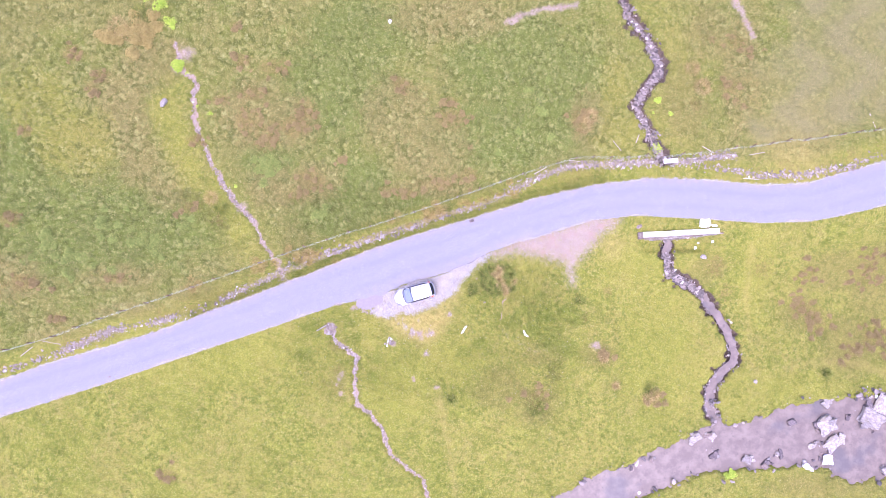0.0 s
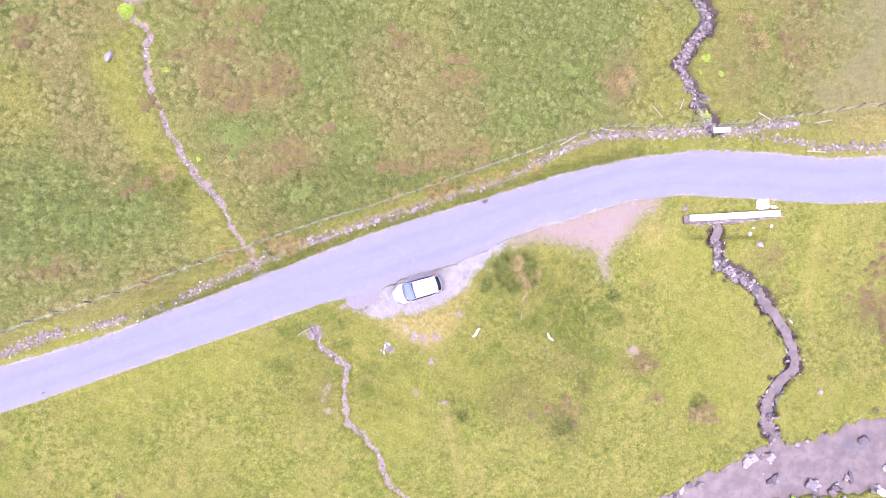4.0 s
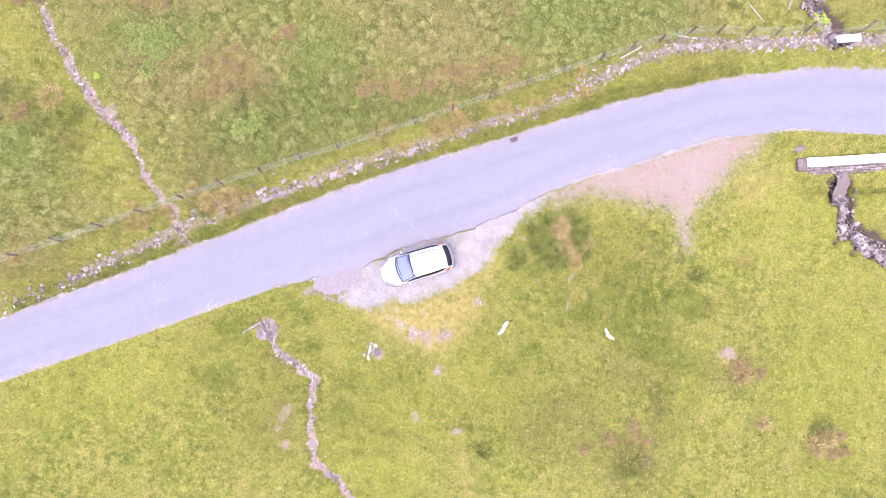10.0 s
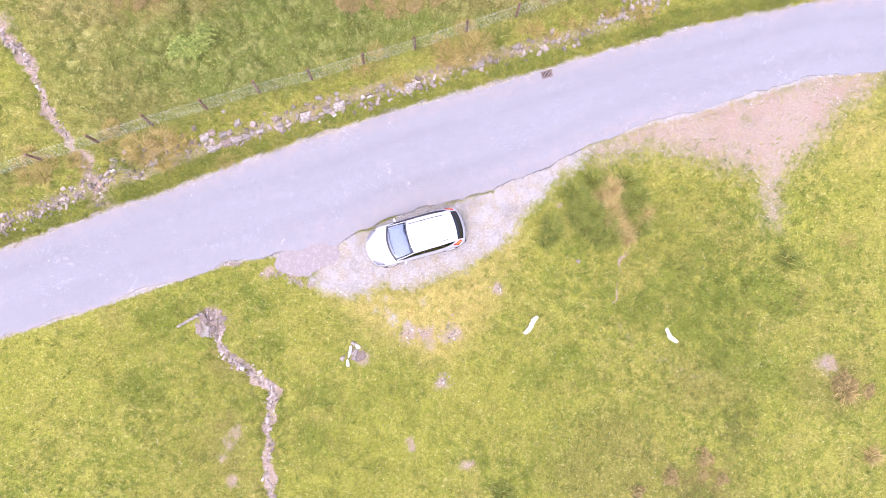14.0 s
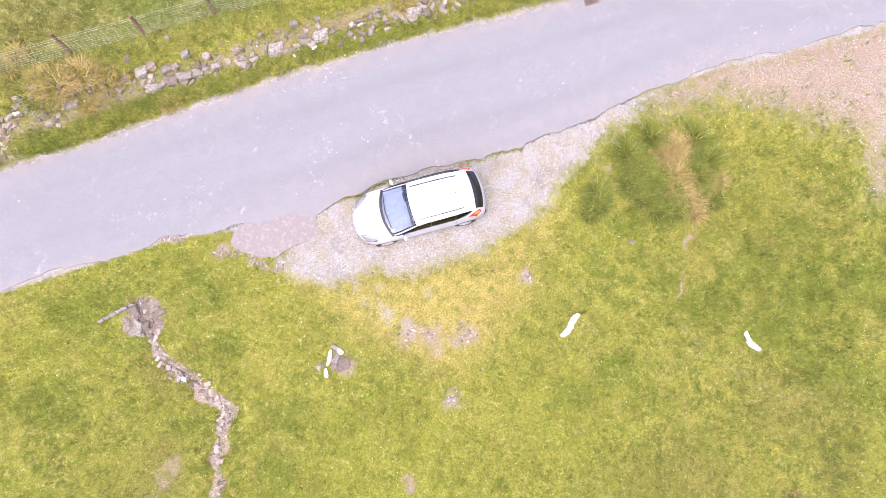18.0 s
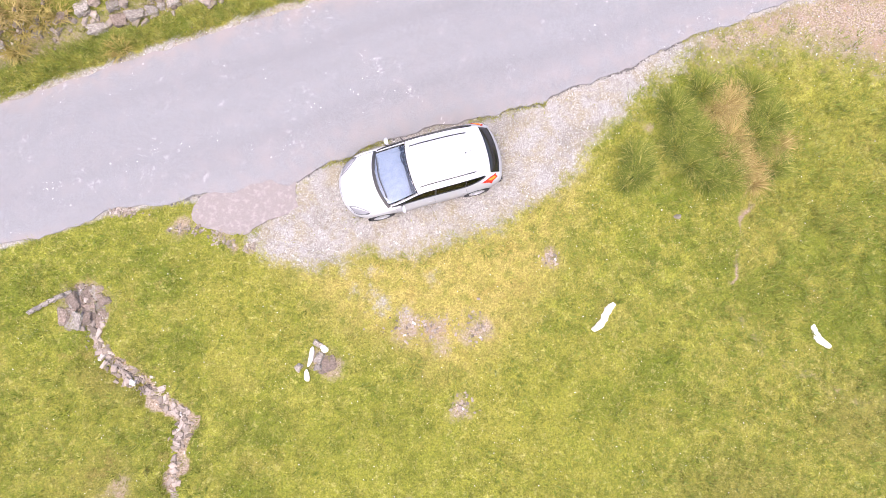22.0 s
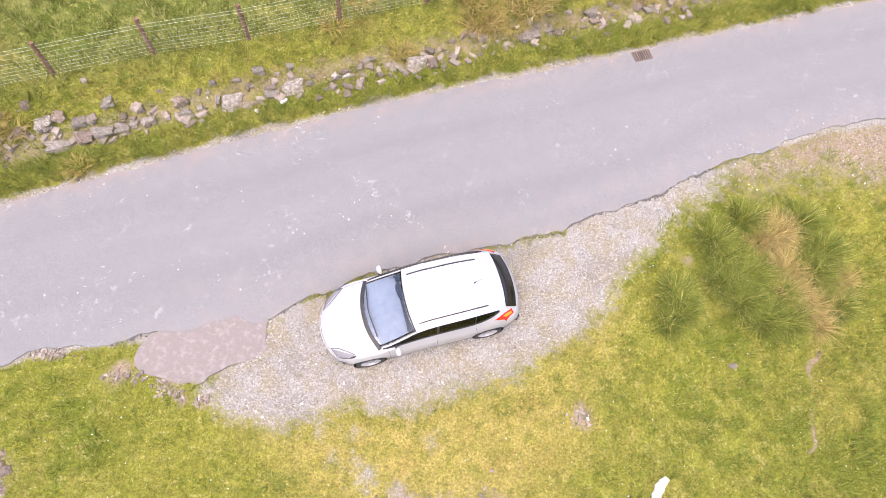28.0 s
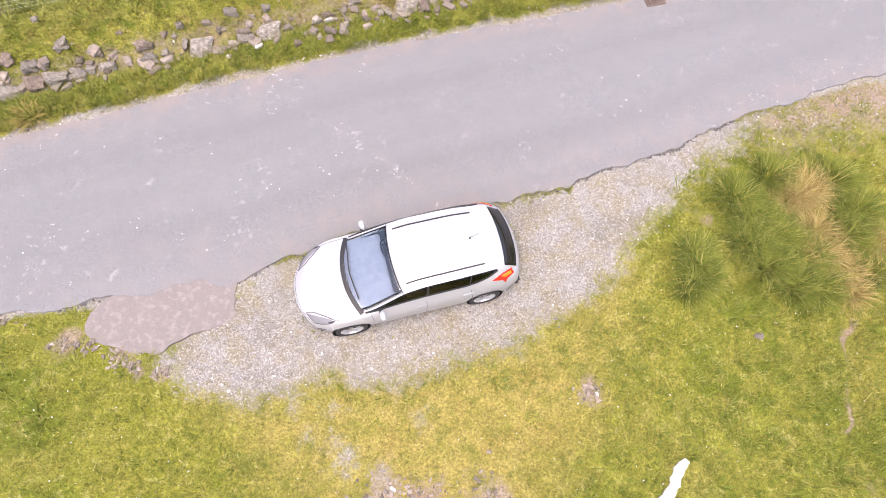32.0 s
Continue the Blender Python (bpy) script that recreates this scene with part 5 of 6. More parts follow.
ro = np.array(RUIN_OFF)


def ruin_stone(x, y, sx, sy, sz, rz, k, mat_, sink=.2):
    ob = new("stone", rock_mesh(k % 16, mat_))
    ob.parent = ruin
    ob.matrix_basis = rinv @ pose(x, y, zat(x, y) + sz * (.3 - sink), rp.uniform(-10, 10), rp.uniform(-10, 10), rz) @ Matrix.Diagonal((sx, sy, sz, 1))


for x0, x1, dens in RUIN_FILL:
    x = x0
    while x < x1:
        s = rp.choice((.14, .18, .24, .32, .42)) * (1 if x < 14 else .8)
        base = float(bank_n(x) + np.interp(x, ro[:, 0], ro[:, 1]))
        run = math.degrees(math.atan2(float(road_n(x + .5) - road_n(x - .5)), 1.0))
        if rp.random() < dens * .75:
            ruin_stone(x, base + rp.gauss(0, .09), s * 1.25, s * .85, s * .8, run + rp.gauss(0, 14), rp.randrange(16), stone_mat if rp.random() < .65 else red_stone_mat, rp.choice((.1, .2, .25)))
        for r_ in range(2):
            if rp.random() < dens * .6:
                k_ = rp.choice((.1, .13, .17, .22, .3))
                ruin_stone(x + rp.uniform(-.15, .15), base + .28 + r_ * .2 + rp.gauss(0, .07), k_ * 1.2, k_, k_ * .8, run + rp.gauss(0, 25), rp.randrange(16), stone_mat if rp.random() < .5 else red_stone_mat, rp.choice((.2, .3)))
        x += s * rp.uniform(.9, 1.6) * (1.12 if -14 < x < 11 else 1.7)
for x, y, sx, sy, sz in ((-5.56, 3.70, .64, .56, .5), (-4.02, 4.2, .66, .44, .42), (-.83, 5.08, .72, .44, .5), (-.33, 5.1, .36, .4, .35), (-1.15, 4.95, .24, .3, .25), (-1.4, 4.95, .22, .26, .2), (-10.38, 2.44, .5, .42, .3), (-9.88, 2.67, .46, .4, .35), (-9.54, 2.91, .4, .34, .3), (-9.55, 2.28, .72, .34, .35), (-9.11, 2.85, .4, .34, .3), (-9.03, 2.52, .52, .42, .4), (-8.58, 2.65, .66, .36, .4), (-8.1, 2.8, .44, .36, .3), (-7.5, 3.05, .52, .26, .3), (-7.85, 2.95, .26, .24, .25), (-6.63, 3.35, .44, .3, .3), (-5.09, 3.7, .56, .2, .22), (-4.55, 4.0, .5, .26, .25), (-3.57, 4.38, .3, .22, .22), (-8.43, 3.3, .36, .34, .25), (-5.99, 4.1, .24, .22, .2), (-4.86, 4.5, .34, .24, .22), (-4.1, 4.7, .26, .2, .2), (-10.25, 3.0, .28, .26, .2), (-8.93, 3.72, .2, .18, .18), (-5.9, 3.75, .16, .34, .3), (-6.3, 3.5, .2, .18, .18), (-2.9, 4.6, .34, .14, .16), (-2.55, 4.7, .3, .14, .16)):
    ruin_stone(x, y, sx * .88, sy * .88, sz, 17 + rp.gauss(0, 6), 8 + rp.randrange(8), stone_mat if rp.random() < .7 else red_stone_mat, .26)

# ---------------------------------------------------------------- single stones
cairn = empty("stone_pile", pose(-3.3, -6.85, zat(-3.3, -6.85)), "small pile of pale stones on a bare patch", "stones")
cinv = cairn.matrix_world.inverted()
for x, y, sx, sy, sz, rz, mt in ((-3.42, -6.72, .7, .2, .24, 78, white_stone_mat), (-3.52, -7.26, .34, .26, .2, 100, white_stone_mat), (-3.2, -6.78, .34, .24, .25, 70, stone_mat), (-3.08, -6.55, .3, .22, .24, 120, white_stone_mat), (-3.74, -7.05, .22, .2, .16, 60, stone_mat), (-3.27, -6.42, .26, .16, .18, -30, stone_mat), (-3.0, -6.98, .5, .42, .12, 20, red_stone_mat), (-3.22, -7.05, .24, .2, .2, 0, stone_mat)):
    ob = new("stone", rock_mesh(rp.randrange(8) if mt is white_stone_mat else 8 + rp.randrange(8), mt))
    ob.parent = cairn
    ob.matrix_basis = cinv @ pose(x, y, zat(x, y) + sz * .2, 0, 0, rz) @ Matrix.Diagonal((sx, sy, sz, 1))


def flat_white(x0, y0, x1, y1, w, seed):
    """A long pale boulder lying flush in the turf."""
    r = random.Random(seed)
    bm = bmesh.new()
    n = 14
    top, bot = [], []
    L = math.hypot(x1 - x0, y1 - y0)
    side_a, side_b = [], []
    for k in range(n + 1):
        u = k / n
        ww = w * (.35 + .65 * math.sin(math.pi * min(1, max(0, .12 + .8 * u)))) * r.uniform(.75, 1.15)
        mid_ = .22 * w * math.sin(u * 6 + seed)
        side_a.append(((u - .5) * L, mid_ + ww / 2))
        side_b.append(((u - .5) * L, mid_ - ww / 2))
    ring = side_a + side_b[::-1]
    vs = [bm.verts.new((a, b_, .07)) for a, b_ in ring]
    f_ = bm.faces.new(vs)
    e = bmesh.ops.extrude_face_region(bm, geom=[f_])
    bmesh.ops.translate(bm, verts=[v for v in e["geom"] if isinstance(v, bmesh.types.BMVert)], vec=(0, 0, -.2))
    bmesh.ops.bevel(bm, geom=[e_ for e_ in bm.edges if all(v.co.z > 0 for v in e_.verts)], offset=.025, segments=2, affect="EDGES")
    ob = part("boulder", bm, white_stone_mat, None)
    ob.matrix_world = pose((x0 + x1) / 2, (y0 + y1) / 2, zat((x0 + x1) / 2, (y0 + y1) / 2) + .02, 0, 0, math.degrees(math.atan2(y1 - y0, x1 - x0)))
    return tagged(ob, "long white boulder lying flush in the turf", "boulder", "white boulders in the turf")


flat_white(4.22, -6.05, 4.85, -5.32, .22, 3)
flat_white(10.82, -5.9, 11.32, -6.55, .22, 8)
for x, y, s, mt, lab in ((6.75, -2.83, .26, stone_mat, "small grey stone in the grass"), (-2.89, 26.5, .6, white_stone_mat, "pale stone in the hill pasture"), (-26.1, 17.9, 1.1, stone_mat, "grey boulder in the hill pasture"), (36.1, -11.7, .6, stone_mat, "grey stone on the river bank"), (30.3, 1.8, .9, stone_mat, "low grey boulder beside the beck"), (31.2, 3.4, .45, white_stone_mat, "pale stone below the parapet"), (29.6, 2.8, .5, white_stone_mat, "pale stone below the parapet"), (29.9, 3.3, .3, white_stone_mat, "pale stone below the parapet"), (23.3, 5.0, .7, red_stone_mat, "brown stone at the parapet end")):
    tagged(rock("boulder", x, y, s, s * .8, s * .6, rp.uniform(0, 180), mt, rp.randrange(8)), lab, "boulder")
dark_stone_mat = plain("wet_dark_stone", [(.07, .055, .05), (.2, .165, .15)], 6, .6, .8, .04)
for cx, cy, w, n in ((43.13, -16.27, .75, 7), (47.8, -16.1, .85, 8), (44.4, -18.2, .6, 5), (43.1, -18.6, .4, 4), (42.9, -19.8, .6, 5), (44.2, -13.5, .7, 5), (40.0, -16.2, .3, 2), (35.1, -19.9, .4, 3), (38.1, -19.3, .35, 3), (31.3, -19.4, .6, 7), (31.0, -17.3, .5, 4), (49.4, -21.1, .7, 6), (48.4, -14.5, .9, 9), (45.9, -15.5, .4, 3), (42.0, -18.4, .5, 5), (49.2, -13.4, .8, 8), (48.5, -16.9, .5, 4), (29.4, -17.4, .5, 5), (24.6, -19.4, .4, 3), (22.2, -20.6, .5, 4), (41.4, -20.6, .8, 7), (37.0, -20.6, .7, 6)):
    for k in range(n):
        s = rp.uniform(.25, .6) * (.6 + w) * (1.7 if k == 0 else 1)
        mt = white_stone_mat if k == 0 and w > .7 else rp.choice((stone_mat, red_stone_mat, dark_stone_mat, dark_stone_mat))
        tagged(rock("river_rock", cx + rp.gauss(0, w * .6), cy + rp.gauss(0, w * .55), s * 1.1, s * rp.uniform(.6, .9), s * .7, rp.uniform(0, 180), mt, rp.randrange(16), .25, RIVER_Z), "angular weathered rock standing in the shallow river", "rock", "rocks in the river")
for x, y, sx, sy, sz, rz, mt in ((43.5, -16.3, 2.0, 1.5, 1.0, 30, stone_mat), (43.9, -16.0, 1.1, .8, 1.2, 10, stone_mat), (44.2, -18.2, 2.0, 1.1, .6, 40, stone_mat), (45.0, -17.8, 1.1, .8, .7, 80, stone_mat), (48.2, -15.6, 2.6, 1.7, .9, 150, stone_mat), (47.7, -16.3, 1.3, .9, 1.1, 20, stone_mat), (43.4, -20.0, 1.2, .9, .8, 0, white_stone_mat), (49.6, -14.3, 2.3, 1.7, .7, 60, stone_mat), (50.0, -21.0, 1.7, 1.2, .7, 20, red_stone_mat), (38.5, -19.4, .5, 1.2, .5, 10, dark_stone_mat), (35.4, -20.0, .7, .5, .5, 0, stone_mat), (31.2, -17.5, .9, .6, .5, 50, stone_mat), (29.5, -17.6, 1.4, .7, .4, 30, stone_mat), (43.8, -13.9, 1.0, .8, .6, 0, stone_mat)):
    tagged(rock("river_rock", x, y, sx, sy, sz, rz, mt, 8 + rp.randrange(8), .2, RIVER_Z), "large angular outcrop standing in the shallow river", "rock", "rocks in the river")
for k in range(48):
    x, y, s = -9.45 + rp.uniform(-.55, .5), -5.45 + rp.uniform(-.5, .55), rp.choice((.13, .17, .22, .28, .36))
    tagged(rock("head_stone", x, y, s * 1.25, s * .85, s * .36, rp.uniform(0, 180), red_stone_mat if rp.random() < .7 else stone_mat, 8 + rp.randrange(8), rp.choice((.05, .2, .3))), "brown slab at the head of the rill", "stone", "stones at the head of the rill")
for k in range(6):
    tagged(rock("head_stone", -9.95 - .17 * k, -5.1 - .1 * k, .24, .13, .18, 30, stone_mat, 8 + rp.randrange(8), .1), "stone of a low edging by the rill", "stone", "stones at the head of the rill")
tagged(rock("stone", -32.0, -10.1, .3, .22, .2, 30, red_stone_mat, 3, .1, float(road_z(-32.0)) + .07), "dark stone lying on the lane", "stone")

def grassy(x, y):
    """How much grass grows at a place."""
    n, s = y - road_n(x), road_s(x) - y
    m = masks(x, y)
    return sm(-.02, .15, np.maximum(n, s)) * (1 - .97 * sm(.25, .7, m["gravel"])) * (1 - .85 * m["earth"]) * (1 - m["bed"]) * (1 - .55 * m["scree"]) * (1 - inside(x, y, PATCH, .1)) * (1 - .35 * inside(x, y, STRAW, .8)) * (1 - .6 * sm(.4, .8, zones(x, y, BRACKEN)))


# small stones
for line, count, lift in ((BECK_N, 2300, .1), (BECK_S, 2400, .22), (BECK_S[-5:], 900, .24), (BECK_S[1:4], 300, .22)):
    beck_xy = along(line, count, .25)
    scatter_stones("pebbles_beck", beck_xy, .07 + .25 * rng.random(count) ** 3, beck_stone_mat, "wet brown and grey stones in the beck", "stones", lift, .9, CHIPS)
rill_xy = np.concatenate([along(RILL_N, 600, .08), along(RILL_N[7:14], 700, .13), along(RILL_S[:8], 450, .12), along(RILL_S, 1000, .085)])
scatter_stones("pebbles_rill", rill_xy, .03 + .15 * rng.random(len(rill_xy)) ** 2.8, rubble_mat, "grey and brown stones in the narrow rill", "stones", .0, .8, CHIPS)
bank = np.concatenate([along(RIVER_N[2:12], 90, .5), along(RIVER_S[2:12], 60, .4), along([(41, -18), (44, -19), (46, -16)], 120, 1.0), along([(47.5, -14), (50, -15), (51, -17)], 300, .9), along([(31, -17), (31.3, -19.6)], 150, .45)])
zr = scatter_stones("pebbles_river", bank, .1 + .6 * rng.random(len(bank)) ** 3, beck_stone_mat, "stones along the river's edge", "stones", .3)
cand = np.stack([rng.uniform(-5.6, 8, 26000), rng.uniform(-4.6, 3, 26000)], 1)
keep = rng.random(26000) < inside(cand[:, 0], cand[:, 1], LAYBY, .3) * (cand[:, 1] < road_s(cand[:, 0]) - .02)
cand = cand[keep]
scatter_stones("gravel_layby", cand, .012 + .05 * rng.random(len(cand)) ** 3 + .06 * (rng.random(len(cand)) < .012), pebble_mat, "loose grey gravel of the lay-by", "gravel", .0)
cand = np.stack([rng.uniform(6, 22, 6000), rng.uniform(-1.5, 6.5, 6000)], 1)
cand = cand[rng.random(6000) < inside(cand[:, 0], cand[:, 1], BARE, .4) * (cand[:, 1] < road_s(cand[:, 0]) - .02)]
scatter_stones("gravel_bare_ground", cand, rng.uniform(.015, .07, len(cand)), pebble_mat, "small stones on bare pinkish ground", "gravel", .0)
ex = rng.uniform(-30, 30, 2600)
scatter_stones("gravel_verge", np.stack([ex, np.interp(ex, rx, wn_) + np.abs(rng.normal(.0, .17, 2600))], 1), .014 + .07 * rng.random(2600) ** 2.5, rubble_mat, "loose grit along the lane's edge", "gravel", .0)
ex = np.concatenate([rng.uniform(-44, 34, 1500), rng.normal(40, 6.5, 900)])
eo = np.where(np.arange(2400) < 1500, np.interp(ex, ro[:, 0], ro[:, 1]), np.interp(ex, [30, 36, 43, 46.4, 50.8], [1.6, 1.15, .95, .55, .9]))
scatter_stones("rubble_bank", np.stack([ex, bank_n(ex) + eo + rng.normal(0, .22, 2400)], 1), .04 + .20 * rng.random(2400) ** 2, rubble_mat, "rubble of the tumbled wall on the bank", "rubble", .0, 1.0, CHIPS)
ex = np.concatenate([rng.uniform(9, 34, 1900), rng.normal(-13, 1.2, 160), rng.uniform(-37, -30.5, 900), rng.normal(-26.7, .8, 260), rng.uniform(-21, -15, 420)])
scatter_stones("rubble_fence", np.stack([ex, bank_n(ex) + np.interp(ex, ro[:, 0], ro[:, 1]) + rng.normal(0, .24, len(ex))], 1), .03 + .14 * rng.random(len(ex)) ** 2.4, rubble_mat, "brown and grey rubble below the fence", "rubble", .0, .9, CHIPS)
fx, fy = rng.uniform(-13, 17, 1500), rng.uniform(-12.5, 1.5, 1500)
fk = (fy < road_s(fx) - .5) & (rng.random(1500) < grassy(fx, fy))
scatter_stones("pale_specks", np.stack([fx[fk], fy[fk]], 1), .014 + .03 * rng.random(int(fk.sum())) ** 3, white_stone_mat, "tiny pale stones scattered in the turf", "stones", .05)
rub = np.concatenate([rng.normal((-7.05, -3.35), (.16, .1), (50, 2)), rng.normal((-6.62, -3.38), (.08, .1), (26, 2)), rng.normal((-6.09, -3.58), (.12, .08), (40, 2)), rng.normal((-5.75, -3.74), (.12, .07), (40, 2)), rng.normal((-8.6, -2.88), (.26, .07), (90, 2)), rng.normal((-5.13, -3.8), (.12, .09), (50, 2)), rng.normal((-.5, -6.0), (.5, .2), (120, 2)), rng.normal((1.0, -6.0), (.2, .3), (60, 2)), rng.normal((3.05, -4.07), (.15, .12), (60, 2)), rng.normal((.58, -8.1), (.17, .15), (60, 2))])
scatter_stones("rubble_verge", rub, .02 + .075 * rng.random(len(rub)) ** 2, rubble_mat, "broken stone at the turf's edge", "rubble", .0, 1.0, CHIPS)

crumb_mat = plain("broken_asphalt", [(.07, .066, .063), (.15, .14, .132)], 20, .95, .5, .01, 0, False)
ex = np.concatenate([rng.uniform(1, 7.2, 130), rng.normal(5.3, .3, 300), rng.normal(3.3, .5, 160), rng.uniform(-4.2, 0, 160), rng.normal(2.1, .25, 120), rng.normal(6.6, .2, 90), rng.normal(-6.9, .2, 60)])
scatter_stones("asphalt_crumbs", np.stack([ex, np.interp(ex, rx, ws_) - np.abs(rng.normal(.0, .035, len(ex)))], 1), .015 + .07 * rng.random(len(ex)) ** 3, crumb_mat, "dark crumbs along the broken asphalt edge", "rubble", .0)

# drain beside the lane
drain = empty("drain_grate", pose(5.5, 5.80, .012 + float(road_z(5.5)), 0, 0, 17), "rusty iron drain grate at the lane's edge", "drain")
bm = bmesh.new()
for sx, sy, dx, dy in ((.48, .03, 0, .15), (.48, .03, 0, -.15), (.03, .33, .24, 0), (.03, .33, -.24, 0)):
    box(bm, sx, sy, .05, pose(dx, dy, .03), .004)
part("grate_frame", bm, iron_mat, drain)
for k in range(7):
    bm = bmesh.new()
    box(bm, .024, .28, .04, pose(-.19 + k * .064, 0, .03), .003)
    part("grate_bar", bm, iron_mat, drain)
# flat black plate instead of a hollow, for the darkness under the bars
bm = bmesh.new()
box(bm, .46, .28, .02, pose(0, 0, .008))
part("sump_shade", bm, black_mat, drain, "black plate standing in for the shade below the bars")

# ---------------------------------------------------------------- grass and plants
def blades(name, x, y, length, width, count, material, label, lean=.9, category="grass", spread=.05, z=None):
    """Tufts of narrow blades: one triangle or two to a blade, all in one mesh."""
    n = len(x)
    xx, yy = np.repeat(x, count), np.repeat(y, count)
    zz = np.repeat(ground_z(x, y) if z is None else z, count)
    L = np.repeat(length, count) * rng.uniform(.6, 1.2, n * count)
    a = rng.uniform(0, 2 * np.pi, n * count)
    t = rng.uniform(.25, lean, n * count)
    w = np.repeat(width, count) * rng.uniform(.7, 1.3, n * count)
    r = spread * np.sqrt(rng.random(n * count)) * np.repeat(length, count) / .1
    xx, yy = xx + r * np.cos(a), yy + r * np.sin(a)
    dx, dy = np.cos(a), np.sin(a)
    h, o = L * np.cos(t), L * np.sin(t)
    v = np.empty((n * count, 3, 3), np.float32)
    v[:, 0] = np.stack([xx - dy * w, yy + dx * w, zz - .01], 1)
    v[:, 1] = np.stack([xx + dy * w, yy - dx * w, zz - .01], 1)
    v[:, 2] = np.stack([xx + dx * o, yy + dy * o, zz + h], 1)
    f = np.arange(n * count * 3).reshape(-1, 3)
    m = masks(x, y)
    at = {k: np.repeat(val, count * 3) for k, val in m.items() if k in ("north", "straw", "dark", "brown", "scree", "deep", "tan", "lime", "lush")}
    at["tuft"] = np.repeat(rng.random(n), count * 3)
    ob = mesh_object(name, v.reshape(-1, 3), f, material, at, False)
    return tagged(ob, label, category, kind="stuff")


grass_mat = blade_material("grass_blades")
N1 = 130000
gx_, gy_ = rng.uniform(-14, 15, N1), rng.uniform(-13, 9, N1)
ok = rng.random(N1) < grassy(gx_, gy_)
gx_, gy_ = gx_[ok], gy_[ok]
wave = np.sin(gx_ * 2.9 + 1.7 * np.sin(gy_ * 2.3)) * np.sin(gy_ * 3.3 + 1.9 * np.sin(gx_ * 1.9 + 1)) + .5 * np.sin(gx_ * 7.1 + gy_ * 5.3)
ln = (.035 + .045 * rng.random(len(gx_)) + .06 * sm(.0, .9, wave)) * (1 + .9 * sm(1.5, 3, gy_ - road_n(gx_)) + .5 * sm(0, .5, gy_ - road_n(gx_)) * (rng.random(len(gx_)) < .4))
blades("grass_near", gx_, gy_, ln, .0075 + .003 * rng.random(len(gx_)), 3, grass_mat, "short pasture grass with straw-coloured blades", 1.25)
N2 = 230000
gx_, gy_ = rng.uniform(-52, 54, N2), rng.uniform(-27, 33, N2)
ok = (rng.random(N2) < grassy(gx_, gy_)) & ((np.abs(gx_ - .5) > 14) | (np.abs(gy_ + 2) > 10.5))
gx_, gy_ = gx_[ok], gy_[ok]
nn_ = sm(1.5, 4, gy_ - road_n(gx_))
ln = (.08 + .08 * rng.random(len(gx_))) * (1 + .8 * nn_)
blades("grass_far", gx_, gy_, ln, .012 + .008 * rng.random(len(gx_)), 3, grass_mat, "rough hill grass in tussocks", 1.3)


# tussocks of longer, paler grass in the hill field
N3 = 9000
tx, ty = rng.uniform(-52, 54, N3), rng.uniform(-12, 33, N3)
mk = masks(tx, ty)
ok = (ty > road_n(tx) + 2.2) & (rng.random(N3) < grassy(tx, ty)) & (rng.random(N3) < .16 + .8 * mk["deep"] - .2 * mk["lime"])
tx, ty = tx[ok], ty[ok]
pale_mat = blade_material("tussock_blades", (.27, .295, .09), .4)
close = (np.abs(tx + 2) < 18) & (ty < road_n(tx) + 9)
blades("grass_tussocks", tx, ty, np.where(close, .22, .30) + .16 * rng.random(len(tx)), np.where(close, .009, .014), 30, pale_mat, "pale grass tussocks in the hill pasture", 1.3, "grass", .05)
# longer grass at the foot of the bank and round the rushes
N5 = 5200
tx = rng.uniform(-24, 20, N5)
ty = road_n(tx) + .24 + .8 * rng.random(N5) ** 1.4 + .05 * np.sin(tx * 3.7 + 2 * np.sin(tx * 1.3))
verge_mat = blade_material("verge_blades", (.14, .18, .028), .5)
bx_, by_ = rng.normal(10.2, 2.4, 800), rng.normal(-1.6, 1.8, 800)
okb = rng.random(800) < grassy(bx_, by_)
tx, ty = np.concatenate([tx, bx_[okb]]), np.concatenate([ty, by_[okb]])
blades("grass_verge", tx, ty, .13 + .12 * rng.random(len(tx)), .008 + 0 * tx, 8, verge_mat, "lush green grass along the lane and rushes", 1.3, "grass", .04)
# clumps on the bank below the fence and on the turf near the lay-by
N6 = 7500
tx = np.concatenate([rng.uniform(-24, 20, 4000), rng.uniform(-13, 14, 3500)])
ty = np.concatenate([road_n(tx[:4000]) + rng.uniform(1.1, 3.2, 4000), rng.uniform(-12, 3, 3500)])
ok = rng.random(N6) < grassy(tx, ty)
tx, ty = tx[ok], ty[ok]
bright_mat = blade_material("bright_tufts", (.23, .24, .045), .5)
blades("grass_clumps", tx, ty, .11 + .12 * rng.random(len(tx)), .009 + 0 * tx, 10, bright_mat, "bright yellow-green clumps of grass", 1.3, "grass", .045)
# scattered straw-coloured flecks and darker tufts on the grazed side
N4 = 7000
tx, ty = rng.uniform(-50, 50, N4), rng.uniform(-26, 4, N4)
ok = (ty < road_s(tx) - .5) & (rng.random(N4) < grassy(tx, ty)) & (np.sin(tx * .7 + np.sin(ty * .5) * 2) * np.sin(ty * .8 - tx * .3) > -.35)
tx, ty = tx[ok], ty[ok]
ex_ = np.stack([rng.normal(12.8, 2.6, 700), rng.normal(-3.5, 3.4, 700)], 1)
ex_ = ex_[(ex_[:, 1] < road_s(ex_[:, 0]) - 3) & (rng.random(700) < grassy(ex_[:, 0], ex_[:, 1]))]
tx, ty = np.concatenate([tx, ex_[:, 0]]), np.concatenate([ty, ex_[:, 1]])
dark_mat = blade_material("lush_tufts", (.11, .16, .02), .6)
